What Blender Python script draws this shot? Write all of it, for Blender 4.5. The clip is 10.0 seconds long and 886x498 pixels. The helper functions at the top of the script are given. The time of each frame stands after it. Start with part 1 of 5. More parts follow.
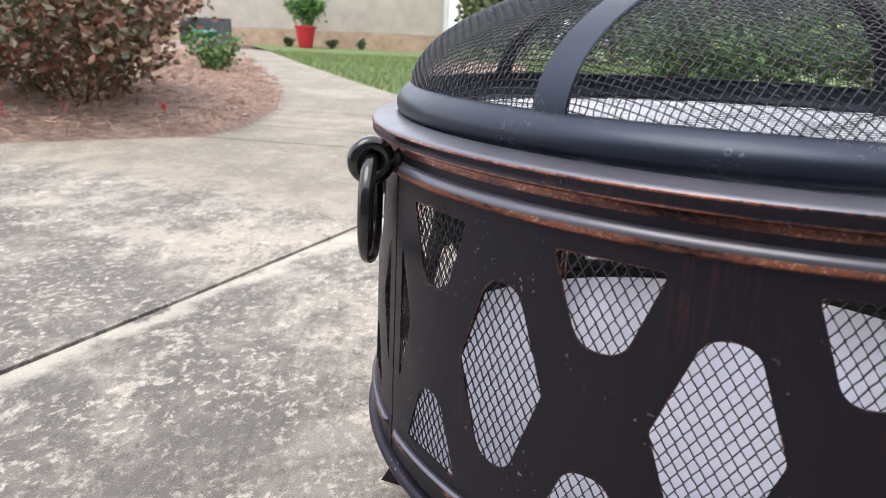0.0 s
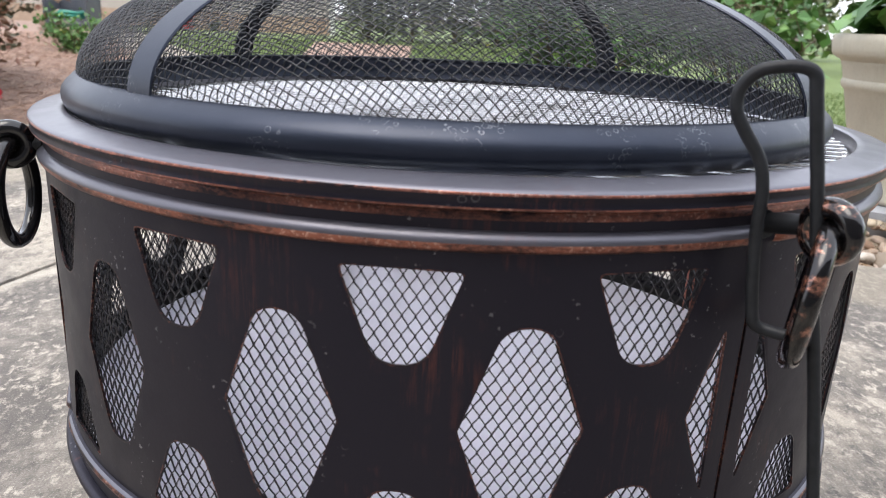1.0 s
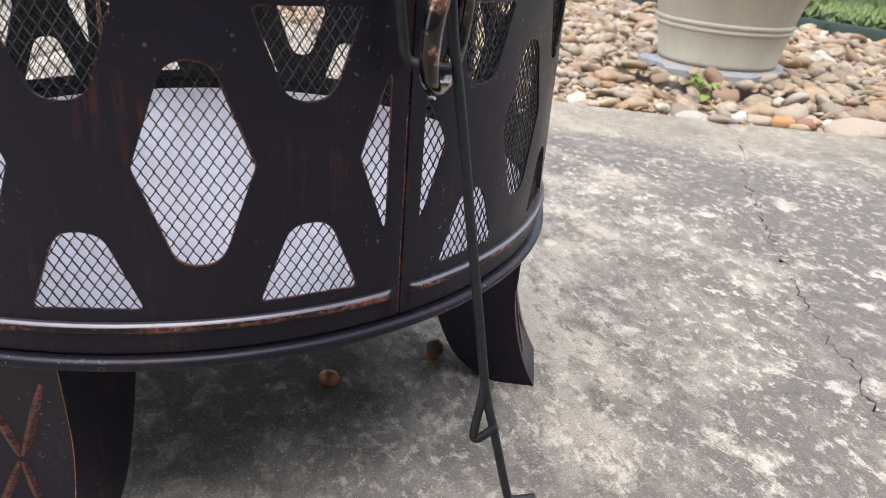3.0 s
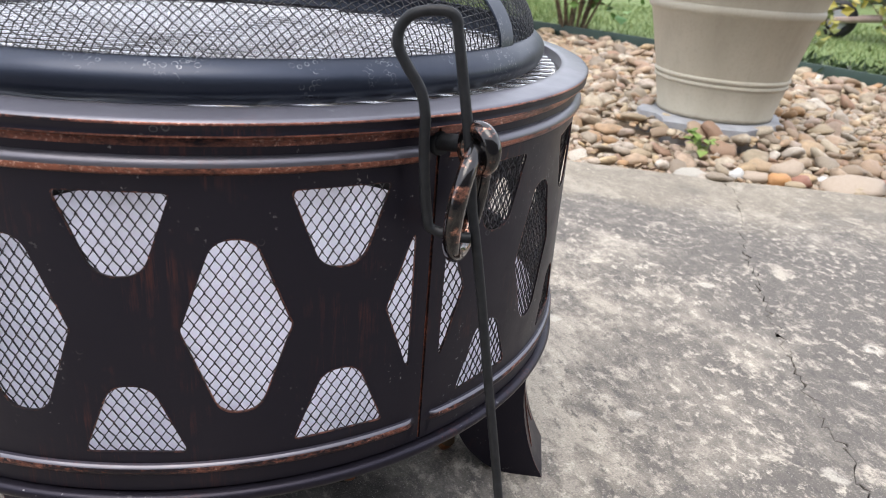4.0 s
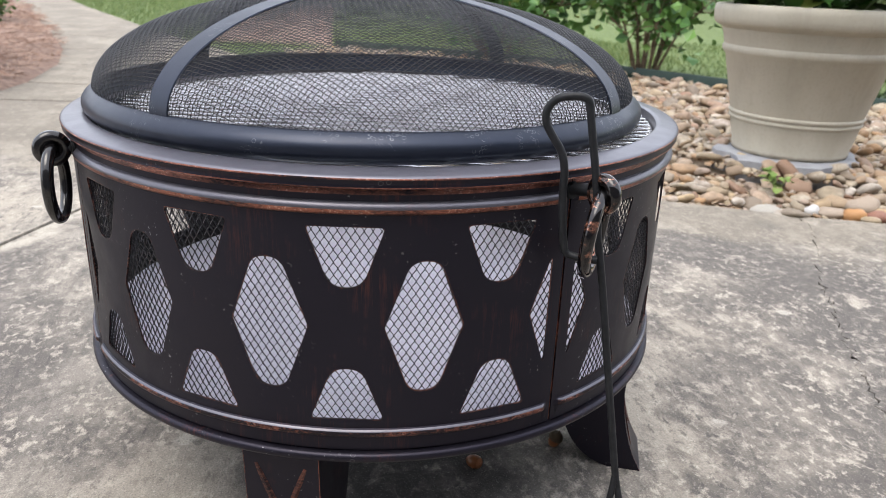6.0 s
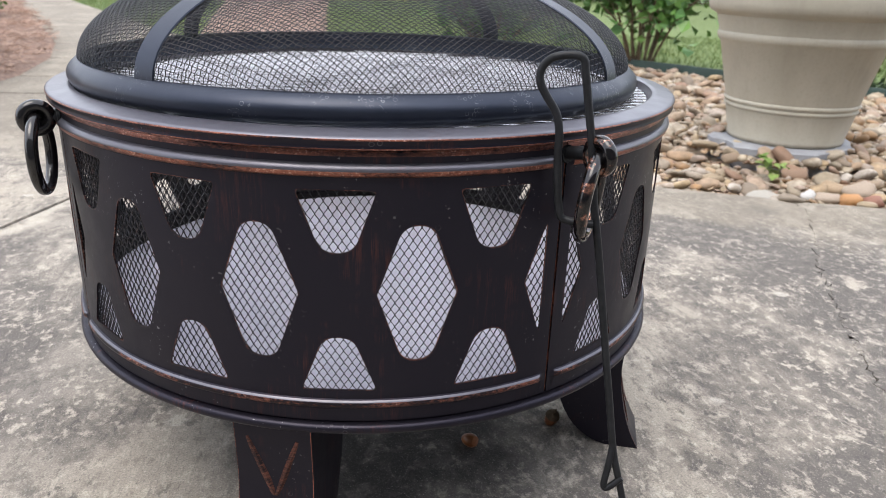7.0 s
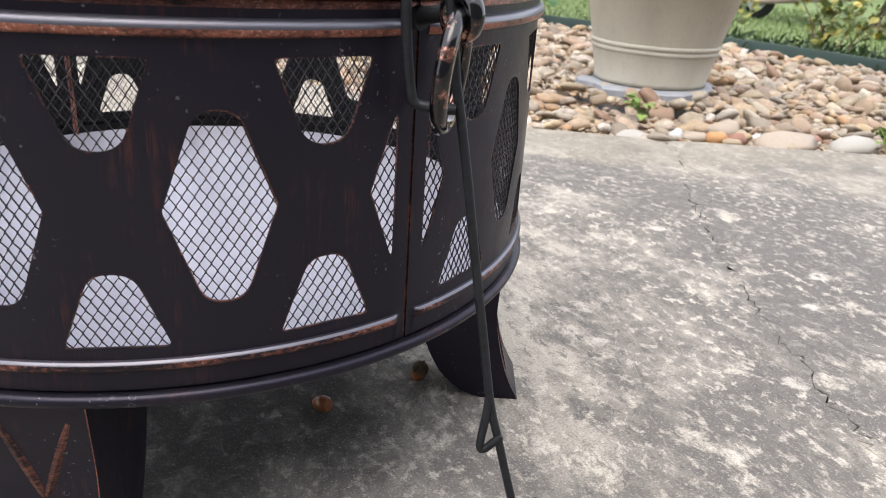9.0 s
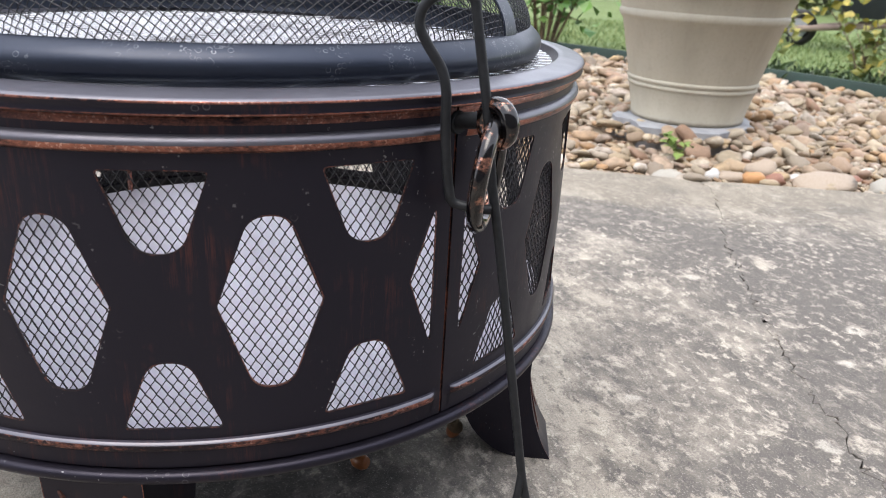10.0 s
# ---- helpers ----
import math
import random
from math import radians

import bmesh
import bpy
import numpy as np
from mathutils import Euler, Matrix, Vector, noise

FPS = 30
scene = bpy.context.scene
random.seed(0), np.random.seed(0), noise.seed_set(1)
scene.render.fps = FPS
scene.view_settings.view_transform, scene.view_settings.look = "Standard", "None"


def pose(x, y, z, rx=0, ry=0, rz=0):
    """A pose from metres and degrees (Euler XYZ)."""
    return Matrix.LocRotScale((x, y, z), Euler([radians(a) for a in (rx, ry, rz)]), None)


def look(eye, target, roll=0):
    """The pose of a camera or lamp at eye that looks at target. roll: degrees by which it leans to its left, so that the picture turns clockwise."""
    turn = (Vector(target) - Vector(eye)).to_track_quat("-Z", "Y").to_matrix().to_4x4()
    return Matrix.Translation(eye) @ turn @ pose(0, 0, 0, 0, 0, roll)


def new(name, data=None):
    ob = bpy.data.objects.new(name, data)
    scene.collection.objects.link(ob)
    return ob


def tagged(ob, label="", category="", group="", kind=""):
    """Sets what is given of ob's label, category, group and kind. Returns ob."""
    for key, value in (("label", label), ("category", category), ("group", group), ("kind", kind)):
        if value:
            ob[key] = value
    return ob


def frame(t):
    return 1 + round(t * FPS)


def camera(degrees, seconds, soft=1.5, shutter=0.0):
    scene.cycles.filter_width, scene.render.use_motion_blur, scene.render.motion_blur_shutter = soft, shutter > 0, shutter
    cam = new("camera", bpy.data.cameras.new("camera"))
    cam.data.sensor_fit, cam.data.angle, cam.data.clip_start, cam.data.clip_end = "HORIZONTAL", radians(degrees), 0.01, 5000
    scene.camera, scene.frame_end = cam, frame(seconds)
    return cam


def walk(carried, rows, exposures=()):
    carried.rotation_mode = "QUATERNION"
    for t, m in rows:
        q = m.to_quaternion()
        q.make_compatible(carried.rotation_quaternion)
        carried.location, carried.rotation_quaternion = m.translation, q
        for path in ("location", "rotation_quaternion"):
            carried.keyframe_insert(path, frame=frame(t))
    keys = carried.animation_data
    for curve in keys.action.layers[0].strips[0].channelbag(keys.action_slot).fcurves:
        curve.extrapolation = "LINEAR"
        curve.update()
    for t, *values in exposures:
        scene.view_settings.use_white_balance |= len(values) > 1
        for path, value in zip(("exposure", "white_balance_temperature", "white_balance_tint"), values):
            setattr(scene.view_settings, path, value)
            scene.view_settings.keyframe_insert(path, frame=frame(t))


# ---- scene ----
from mathutils.geometry import delaunay_2d_cdt

# camera: seconds, x, y, z, yaw, pitch, roll (degrees)
cam = camera(61.67, 10.0, soft=0.5)
cam.data.dof.use_dof, cam.data.dof.focus_distance, cam.data.dof.aperture_fstop = True, 0.58, 14.0
ROWS = [
    (0.0, -0.2164, -0.6109, 0.4650, 4.04, -16.27, 2.55),
    (0.2, -0.1953, -0.6148, 0.4690, 3.15, -16.34, 2.41),
    (0.5, -0.1446, -0.6256, 0.4770, 0.95, -16.50, 2.20),
    (0.7, -0.1068, -0.6282, 0.4781, -0.92, -16.68, 2.32),
    (1.0, -0.0500, -0.6274, 0.4729, -3.83, -17.20, 2.76),
    (1.2, -0.0133, -0.6309, 0.4705, -5.85, -17.91, 2.81),
    (1.5, 0.0289, -0.6365, 0.4747, -7.51, -19.86, 2.84),
    (1.8, 0.0346, -0.6437, 0.4660, -10.51, -22.02, 3.54),
    (2.0, 0.0427, -0.6604, 0.4447, -11.77, -22.23, 3.54),
    (2.2, 0.0488, -0.6723, 0.4252, -12.88, -23.57, 4.13),
    (3.3, 0.0402, -0.6961, 0.4149, -15.75, -24.93, 4.75),
    (3.5, 0.0361, -0.6897, 0.4517, -15.76, -24.58, 4.96),
    (4.0, 0.0267, -0.6956, 0.4977, -15.16, -23.06, 4.47),
    (4.5, 0.0146, -0.7054, 0.5100, -14.48, -21.73, 4.61),
    (5.0, -0.0159, -0.7679, 0.5422, -12.95, -21.28, 4.16),
    (5.5, -0.0441, -0.8143, 0.5409, -10.94, -21.04, 3.26),
    (5.7, -0.0515, -0.8243, 0.5420, -9.86, -20.74, 2.67),
    (6.8, -0.0676, -0.8280, 0.5224, -9.06, -20.15, 1.89),
    (7.0, -0.0561, -0.8249, 0.5138, -9.70, -20.58, 1.95),
    (7.5, -0.0412, -0.8182, 0.4938, -12.20, -21.10, 2.23),
    (7.8, -0.0405, -0.7880, 0.4963, -14.31, -21.31, 2.57),
    (8.0, -0.0243, -0.7323, 0.4754, -15.70, -21.92, 2.91),
    (8.2, -0.0090, -0.7135, 0.4643, -16.63, -22.83, 3.34),
    (8.5, -0.0040, -0.7122, 0.4378, -18.60, -22.74, 3.49),
    (9.0, -0.0028, -0.7140, 0.4286, -20.19, -22.85, 3.82),
    (9.5, -0.0011, -0.7173, 0.4590, -19.46, -22.11, 3.17),
    (10.0, -0.0080, -0.7193, 0.4785, -17.14, -21.46, 3.22),
]


def aim(x, y, z, yaw, pitch, roll):
    a, b = radians(yaw), radians(pitch)
    return look((x, y, z), (x - math.sin(a) * math.cos(b), y + math.cos(a) * math.cos(b), z + math.sin(b)), roll)


walk(cam, [(r[0], aim(*r[1:])) for r in ROWS],
     [(0.0, 0.10), (1.0, 0.12), (2.0, 0.26), (3.5, 0.22), (4.5, 0.11), (5.0, 0.10), (5.5, 0.04), (7.0, 0.02), (8.0, 0.08), (9.0, 0.26), (9.5, 0.26), (10.0, 0.19)])

# ---- light: a bright overcast day ----
world = bpy.data.worlds.new("overcast_sky")
scene.world = world
world.use_nodes = True
wt = world.node_tree
sky = wt.nodes.new("ShaderNodeTexSky")
sky.sky_type, sky.sun_disc = "NISHITA", False
sky.sun_elevation, sky.sun_rotation = radians(69), radians(-139)
sky.air_density, sky.dust_density, sky.ozone_density = 1.0, 4.0, 1.0
hazy = wt.nodes.new("ShaderNodeMixRGB")
hazy.inputs[0].default_value = 0.7
hazy.inputs[2].default_value = (6.35, 6.5, 7.0, 1)
wt.links.new(sky.outputs[0], hazy.inputs[1])
wt.links.new(hazy.outputs[0], wt.nodes["Background"].inputs[0])
wt.nodes["Background"].inputs[1].default_value = 0.33
sun = new("sun", bpy.data.lights.new("sun", "SUN"))
sun.data.energy, sun.data.angle, sun.data.color = 1.7, radians(40), (1.0, 0.95, 0.88)
sun.matrix_world = look((-1.5, -1.7, 6), (0, 0, 0))
scene.view_settings.exposure = 0.0

# ---- materials ----
class Mat:
    """A node material with a few shorthands."""

    def __init__(self, name, rough=0.6, metal=0.0, color=(0.5, 0.5, 0.5), coat=0.0):
        self.m = bpy.data.materials.new(name)
        self.m.use_nodes = True
        self.n, self.l = self.m.node_tree.nodes, self.m.node_tree.links
        self.b = self.n["Principled BSDF"]
        self.b.inputs["Roughness"].default_value = rough
        self.b.inputs["Metallic"].default_value = metal
        self.b.inputs["Base Color"].default_value = (*color, 1)
        self.b.inputs["Coat Weight"].default_value = coat
        self.b.inputs["Coat Roughness"].default_value = 0.22
        self.tc = self.n.new("ShaderNodeTexCoord")
        self.turn = 0.0

    def coords(self, scale=(1, 1, 1)):
        mp = self.n.new("ShaderNodeMapping")
        mp.inputs["Rotation"].default_value[2] = self.turn
        mp.inputs["Scale"].default_value = scale
        self.l.new(self.tc.outputs["Object"], mp.inputs[0])
        return mp.outputs[0]

    def noise(self, scale, detail=4, rough=0.6, stretch=None, distort=0.0):
        t = self.n.new("ShaderNodeTexNoise")
        t.inputs["Scale"].default_value, t.inputs["Detail"].default_value = scale, detail
        t.inputs["Roughness"].default_value, t.inputs["Distortion"].default_value = rough, distort
        self.l.new(self.coords(stretch or (1, 1, 1)), t.inputs["Vector"])
        return t.outputs["Fac"]

    def voronoi(self, scale, feature="F1", stretch=None):
        t = self.n.new("ShaderNodeTexVoronoi")
        t.feature = feature
        t.inputs["Scale"].default_value = scale
        self.l.new(self.coords(stretch or (1, 1, 1)), t.inputs["Vector"])
        return t.outputs["Distance"]

    def ramp(self, fac, *stops):
        r = self.n.new("ShaderNodeValToRGB")
        while len(r.color_ramp.elements) < len(stops):
            r.color_ramp.elements.new(0.5)
        for e, (p, c) in zip(r.color_ramp.elements, stops):
            e.position = p
            e.color = (*c, 1) if isinstance(c, tuple) else (c, c, c, 1)
        self.l.new(fac, r.inputs[0])
        return r.outputs[0]

    def mix(self, fac, a, b, blend="MIX"):
        x = self.n.new("ShaderNodeMixRGB")
        x.blend_type = blend
        for i, v in enumerate((fac, a, b)):
            if isinstance(v, (int, float)):
                x.inputs[i].default_value = v if i == 0 else (v, v, v, 1)
            elif isinstance(v, tuple):
                x.inputs[i].default_value = (*v, 1)
            else:
                self.l.new(v, x.inputs[i])
        return x.outputs[0]

    def math(self, op, a, b):
        x = self.n.new("ShaderNodeMath")
        x.operation = op
        for i, v in enumerate((a, b)):
            if isinstance(v, (int, float)):
                x.inputs[i].default_value = v
            else:
                self.l.new(v, x.inputs[i])
        return x.outputs[0]

    def island(self):
        return self.n.new("ShaderNodeNewGeometry").outputs["Random Per Island"]

    def object_random(self):
        return self.n.new("ShaderNodeObjectInfo").outputs["Random"]

    def color(self, s):
        self.l.new(s, self.b.inputs["Base Color"])
        return self

    def rough(self, s):
        self.l.new(s, self.b.inputs["Roughness"])
        return self

    def metal(self, s):
        self.l.new(s, self.b.inputs["Metallic"])
        return self

    def bump(self, h, strength=0.3, distance=0.002):
        b = self.n.new("ShaderNodeBump")
        b.inputs["Strength"].default_value, b.inputs["Distance"].default_value = strength, distance
        self.l.new(h, b.inputs["Height"])
        self.l.new(b.outputs[0], self.b.inputs["Normal"])
        return self


def bronze_paint(name, base, coat, rub_amount=0.45):
    """Dark rubbed-bronze paint with faint red-brown brushing, pale scuffs and dried drops."""
    m = Mat(name, 0.38, 0.8, coat=coat)
    brush = m.noise(1.0, 6, 0.8, (240, 240, 14))
    patch = m.noise(13, 4, 0.65)
    rub = m.math("MULTIPLY", m.ramp(brush, (0.50, 0.0), (0.68, 1.0)), m.ramp(patch, (0.53, 0.0), (0.68, 1.0)))
    c = m.mix(m.math("MULTIPLY", rub, rub_amount), base, (0.22, 0.068, 0.045))
    scuff = m.ramp(m.noise(260, 3, 0.6), (0.655, 0.0), (0.69, 1.0))
    scuff = m.math("MULTIPLY", scuff, m.ramp(m.noise(16, 2), (0.56, 0.0), (0.64, 0.6)))
    c = m.mix(scuff, c, (0.34, 0.34, 0.36))
    drop = m.math("ADD", m.voronoi(150), m.math("MULTIPLY", m.noise(600, 2), 0.12))
    drop = m.math("MULTIPLY", m.ramp(drop, (0.32, 0.0), (0.35, 1.0), (0.39, 1.0), (0.42, 0.0)), m.ramp(m.noise(20, 3), (0.63, 0.0), (0.68, 0.25)))
    c = m.mix(drop, c, (0.30, 0.30, 0.32))
    m.color(c).rough(m.ramp(m.noise(30, 4), (0.3, 0.40), (0.7, 0.52)))
    m.bump(m.noise(500, 3), 0.12, 0.0006)
    return m.m


def copper_rub(name, lo, hi):
    """Edges where the dark paint is brushed back to copper, with bright bare specks."""
    m = Mat(name, 0.36, 0.75)
    f = m.noise(1.0, 6, 0.8, (190, 190, 420))
    g = m.noise(18, 3, 0.6)
    rub = m.math("ADD", m.math("MULTIPLY", f, 0.75), m.math("MULTIPLY", g, 0.5))
    rub = m.ramp(rub, (lo, 0.0), (hi, 1.0))
    c = m.mix(rub, (0.026, 0.021, 0.026), (0.37, 0.145, 0.10))
    bare = m.math("MULTIPLY", m.ramp(m.noise(520, 3, 0.7), (0.56, 0.0), (0.64, 1.0)), m.ramp(g, (0.42, 0.1), (0.6, 0.75)))
    c = m.mix(m.math("MULTIPLY", bare, rub), c, (0.80, 0.52, 0.43))
    m.color(c)
    m.bump(f, 0.3, 0.0006)
    return m.m


def lid_paint():
    """Satin black heat paint on the lid, with pale water rings."""
    m = Mat("satin_black_paint", 0.34, 0.8, coat=0.3)
    n = m.noise(40, 3)
    rings = m.voronoi(230)
    ring = m.math("MULTIPLY", m.ramp(rings, (0.30, 0.0), (0.34, 1.0), (0.39, 1.0), (0.43, 0.0)), m.ramp(m.noise(22, 3), (0.56, 0.0), (0.64, 0.40)))
    ring = m.math("MULTIPLY", ring, m.ramp(m.noise(420, 2), (0.42, 0.0), (0.58, 1.0)))
    c = m.mix(n, (0.022, 0.029, 0.048), (0.034, 0.042, 0.064))
    m.color(m.mix(ring, c, (0.34, 0.35, 0.37)))
    m.rough(m.ramp(m.noise(18, 3), (0.3, 0.44), (0.7, 0.54)))
    m.bump(m.noise(700, 2), 0.1, 0.0005)
    return m.m


def wire_paint():
    m = Mat("black_wire", 0.4, 0.8, coat=0.4)
    return m.color(m.ramp(m.noise(60, 3), (0.3, (0.032, 0.034, 0.040)), (0.7, (0.075, 0.078, 0.085)))).m


def mesh_liner_paint():
    m = Mat("expanded_mesh_paint", 0.32, 0.6)
    return m.color(m.ramp(m.noise(90, 4), (0.42, (0.030, 0.030, 0.034)), (0.66, (0.050, 0.042, 0.042)), (0.78, (0.15, 0.07, 0.05)))).m


def poker_paint():
    m = Mat("poker_black_paint", 0.5, 0.1)
    m.b.inputs["Specular IOR Level"].default_value = 0.3
    m.color(m.ramp(m.noise(120, 4), (0.3, (0.011, 0.012, 0.014)), (0.75, (0.024, 0.026, 0.03))))
    return m.bump(m.noise(420, 3), 0.15, 0.0006).m


def gloss_black():
    m = Mat("gloss_black_enamel", 0.12, 0.2, coat=0.6)
    m.color(m.ramp(m.noise(70, 3), (0.3, (0.006, 0.006, 0.007)), (0.8, (0.014, 0.013, 0.013))))
    return m.bump(m.noise(160, 3), 0.12, 0.0008).m


def gloss_copper():
    """Gloss black enamel rubbed through to copper in patches."""
    m = Mat("rubbed_copper_enamel", 0.15, 0.7, coat=0.8)
    m.b.inputs["Coat Roughness"].default_value = 0.08
    f = m.noise(60, 6, 0.75, (1, 1, 1.5))
    rub = m.ramp(f, (0.54, 0.0), (0.64, 0.9))
    m.color(m.mix(rub, (0.010, 0.009, 0.010), (0.52, 0.24, 0.16)))
    return m.bump(m.noise(170, 3), 0.15, 0.0008).m


def galvanised():
    m = Mat("galvanised_steel", 0.28, 0.3)
    n, v = m.noise(12, 4), m.voronoi(60)
    m.color(m.mix(n, (0.55, 0.545, 0.63), (0.67, 0.665, 0.75)))
    m.rough(m.ramp(m.noise(8, 4), (0.35, 0.36), (0.65, 0.46)))
    return m.bump(m.noise(4, 2), 0.1, 0.006).m


def chrome():
    m = Mat("plated_wire", 0.22, 0.85)
    return m.color(m.ramp(m.noise(40, 3), (0.3, (0.60, 0.61, 0.63)), (0.75, (0.74, 0.75, 0.77)))).m


def concrete():
    """Weathered broom-finished concrete: grey lichen blotches, pale bare flecks, tan wash along the beds."""
    m = Mat("weathered_concrete", 0.88)
    m.turn = radians(-9)
    sep = m.n.new("ShaderNodeSeparateXYZ")
    m.l.new(m.tc.outputs["Object"], sep.inputs[0])
    px, py = sep.outputs[0], sep.outputs[1]
    broad = m.noise(1.7, 4, 0.55, (1.0, 0.8, 1), 0.5)
    blot = m.noise(6.0, 8, 0.70, (1.15, 0.8, 1), 0.3)
    small = m.noise(24, 7, 0.74, (1.2, 0.75, 1), 0.3)
    fleck = m.noise(62, 5, 0.68, (1.15, 0.82, 1), 0.2)
    grain = m.noise(430, 3, 0.7)
    broom = m.noise(1.0, 4, 0.7, (210, 11, 1))
    c = m.mix(m.ramp(broad, (0.36, 0.0), (0.64, 1.0)), (0.392, 0.350, 0.288), (0.236, 0.214, 0.188))
    # grey lichen film, in patches with ragged edges
    film = m.math("ADD", m.math("MULTIPLY", blot, 0.68), m.math("MULTIPLY", small, 0.40))
    film = m.math("ADD", film, m.math("MULTIPLY", m.math("SUBTRACT", broad, 0.5), 0.55))
    # less film and so paler on one side of the pit, more on the other
    film_bias = m.ramp(m.math("ADD", m.math("MULTIPLY", px, 0.5), 0.5), (0.12, 0.55), (0.36, 0.45), (0.75, 1.0))
    film = m.math("ADD", film, m.math("MULTIPLY", m.math("SUBTRACT", film_bias, 0.6), 0.11))
    # a ring round the pit, lightened in the colour by thinning the film
    away = m.n.new("ShaderNodeVectorMath")
    away.operation = "LENGTH"
    m.l.new(m.tc.outputs["Object"], away.inputs[0])
    pale_ring = m.ramp(m.math("ADD", away.outputs["Value"], m.math("MULTIPLY", m.noise(6, 4), 0.14)), (0.22, 0.0), (0.34, 1.0), (0.46, 1.0), (0.66, 0.0))
    film = m.math("SUBTRACT", film, m.math("MULTIPLY", pale_ring, 0.075))
    f = m.ramp(film, (0.465, 0.0), (0.53, 0.6), (0.60, 1.0))
    c = m.mix(m.math("MULTIPLY", f, 0.92), c, (0.106, 0.095, 0.086))
    # pale bare flecks that break the film
    pale = m.ramp(fleck, (0.53, 0.0), (0.62, 0.85))
    pale = m.math("MULTIPLY", pale, m.ramp(m.noise(5.0, 4, 0.6), (0.40, 0.25), (0.58, 1.0)))
    c = m.mix(pale, c, (0.52, 0.470, 0.396))
    patch = m.ramp(m.noise(13, 8, 0.76, (1.05, 0.9, 1), 0.3), (0.55, 0.0), (0.64, 0.75))
    c = m.mix(patch, c, (0.52, 0.468, 0.392))
    # round pale lichen
    spot = m.math("ADD", m.voronoi(7.5), m.math("MULTIPLY", m.noise(38, 4), 0.22))
    c = m.mix(m.ramp(spot, (0.185, 0.6), (0.225, 0.0)), c, (0.58, 0.54, 0.47))
    # dark pits and soot
    pit_c = m.ramp(m.noise(70, 5, 0.68, (1.2, 0.7, 1)), (0.54, 0.0), (0.62, 0.8))
    pit_c = m.math("MULTIPLY", pit_c, m.ramp(blot, (0.42, 0.25), (0.58, 1.0)))
    c = m.mix(pit_c, c, (0.075, 0.070, 0.065))
    c = m.mix(m.ramp(broom, (0.54, 0.0), (0.68, 0.34)), c, (0.13, 0.124, 0.116))
    # tan wash of soil beside the planted beds
    wash = m.math("ADD", m.math("MULTIPLY", px, 0.379), m.math("MULTIPLY", py, 0.925))
    wash = m.math("ADD", wash, m.math("MULTIPLY", m.math("SUBTRACT", m.noise(5, 5, 0.65), 0.5), 0.9))
    c = m.mix(m.ramp(wash, (0.82, 0.0), (1.15, 0.55)), c, (0.275, 0.240, 0.185))
    # bare pale margin along the saw joint
    rim = m.math("SUBTRACT", m.math("MULTIPLY", px, 0.936), m.math("MULTIPLY", py, 0.35))
    rim = m.math("ADD", m.math("ADD", rim, 0.899), m.math("MULTIPLY", m.math("SUBTRACT", m.noise(9, 5, 0.65), 0.5), 0.16))
    c = m.mix(m.ramp(rim, (0.0, 0.0), (0.012, 0.72), (0.035, 0.6), (0.06, 0.0)), c, (0.50, 0.46, 0.385))
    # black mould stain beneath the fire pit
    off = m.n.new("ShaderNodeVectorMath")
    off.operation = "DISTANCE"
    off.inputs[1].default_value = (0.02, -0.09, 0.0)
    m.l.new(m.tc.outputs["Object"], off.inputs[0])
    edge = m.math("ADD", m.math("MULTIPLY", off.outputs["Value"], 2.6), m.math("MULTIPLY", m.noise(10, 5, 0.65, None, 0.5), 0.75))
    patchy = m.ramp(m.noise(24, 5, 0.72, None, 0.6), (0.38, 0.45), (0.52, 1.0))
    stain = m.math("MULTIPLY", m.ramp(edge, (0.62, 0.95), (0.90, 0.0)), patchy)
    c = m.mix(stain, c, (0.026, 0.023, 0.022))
    c = m.mix(m.ramp(grain, (0.34, 0.55), (0.50, 0.0)), c, (0.10, 0.095, 0.088))
    c = m.mix(m.ramp(grain, (0.57, 0.0), (0.72, 0.4)), c, (0.68, 0.65, 0.60))
    m.color(c)
    h = m.math("ADD", m.math("MULTIPLY", fleck, 0.8), m.math("MULTIPLY", grain, 0.6))
    h = m.math("ADD", h, m.math("MULTIPLY", broom, 0.4))
    return m.bump(h, 0.5, 0.003).m


def crack_dirt():
    m = Mat("crack_dirt", 0.95)
    return m.color(m.ramp(m.noise(60, 4), (0.3, (0.02, 0.019, 0.016)), (0.7, (0.06, 0.055, 0.042)))).m


def soil():
    m = Mat("soil", 0.95)
    m.color(m.ramp(m.noise(14, 6), (0.3, (0.05, 0.037, 0.028)), (0.7, (0.16, 0.12, 0.09))))
    return m.bump(m.noise(40, 5), 0.6, 0.01).m


def straw_ground():
    m = Mat("pine_straw_litter", 0.95)
    m.color(m.ramp(m.noise(26, 6, 0.7), (0.3, (0.13, 0.085, 0.065)), (0.55, (0.31, 0.215, 0.17)), (0.8, (0.46, 0.35, 0.29))))
    return m.bump(m.noise(50, 5), 0.8, 0.012).m


def straw():
    m = Mat("pine_straw", 0.85)
    return m.color(m.ramp(m.island(), (0.0, (0.13, 0.07, 0.045)), (0.5, (0.30, 0.185, 0.13)), (1.0, (0.46, 0.33, 0.26)))).m


def lawn():
    m = Mat("lawn_soil_and_thatch", 0.9)
    m.color(m.ramp(m.noise(9, 6), (0.3, (0.085, 0.13, 0.04)), (0.7, (0.18, 0.235, 0.085))))
    return m.bump(m.noise(60, 4), 0.7, 0.015).m


def leaf(name, stops, rough=0.45):
    m = Mat(name, rough)
    m.color(m.ramp(m.island(), *stops))
    m.b.inputs["Transmission Weight"].default_value = 0.0
    return m.m


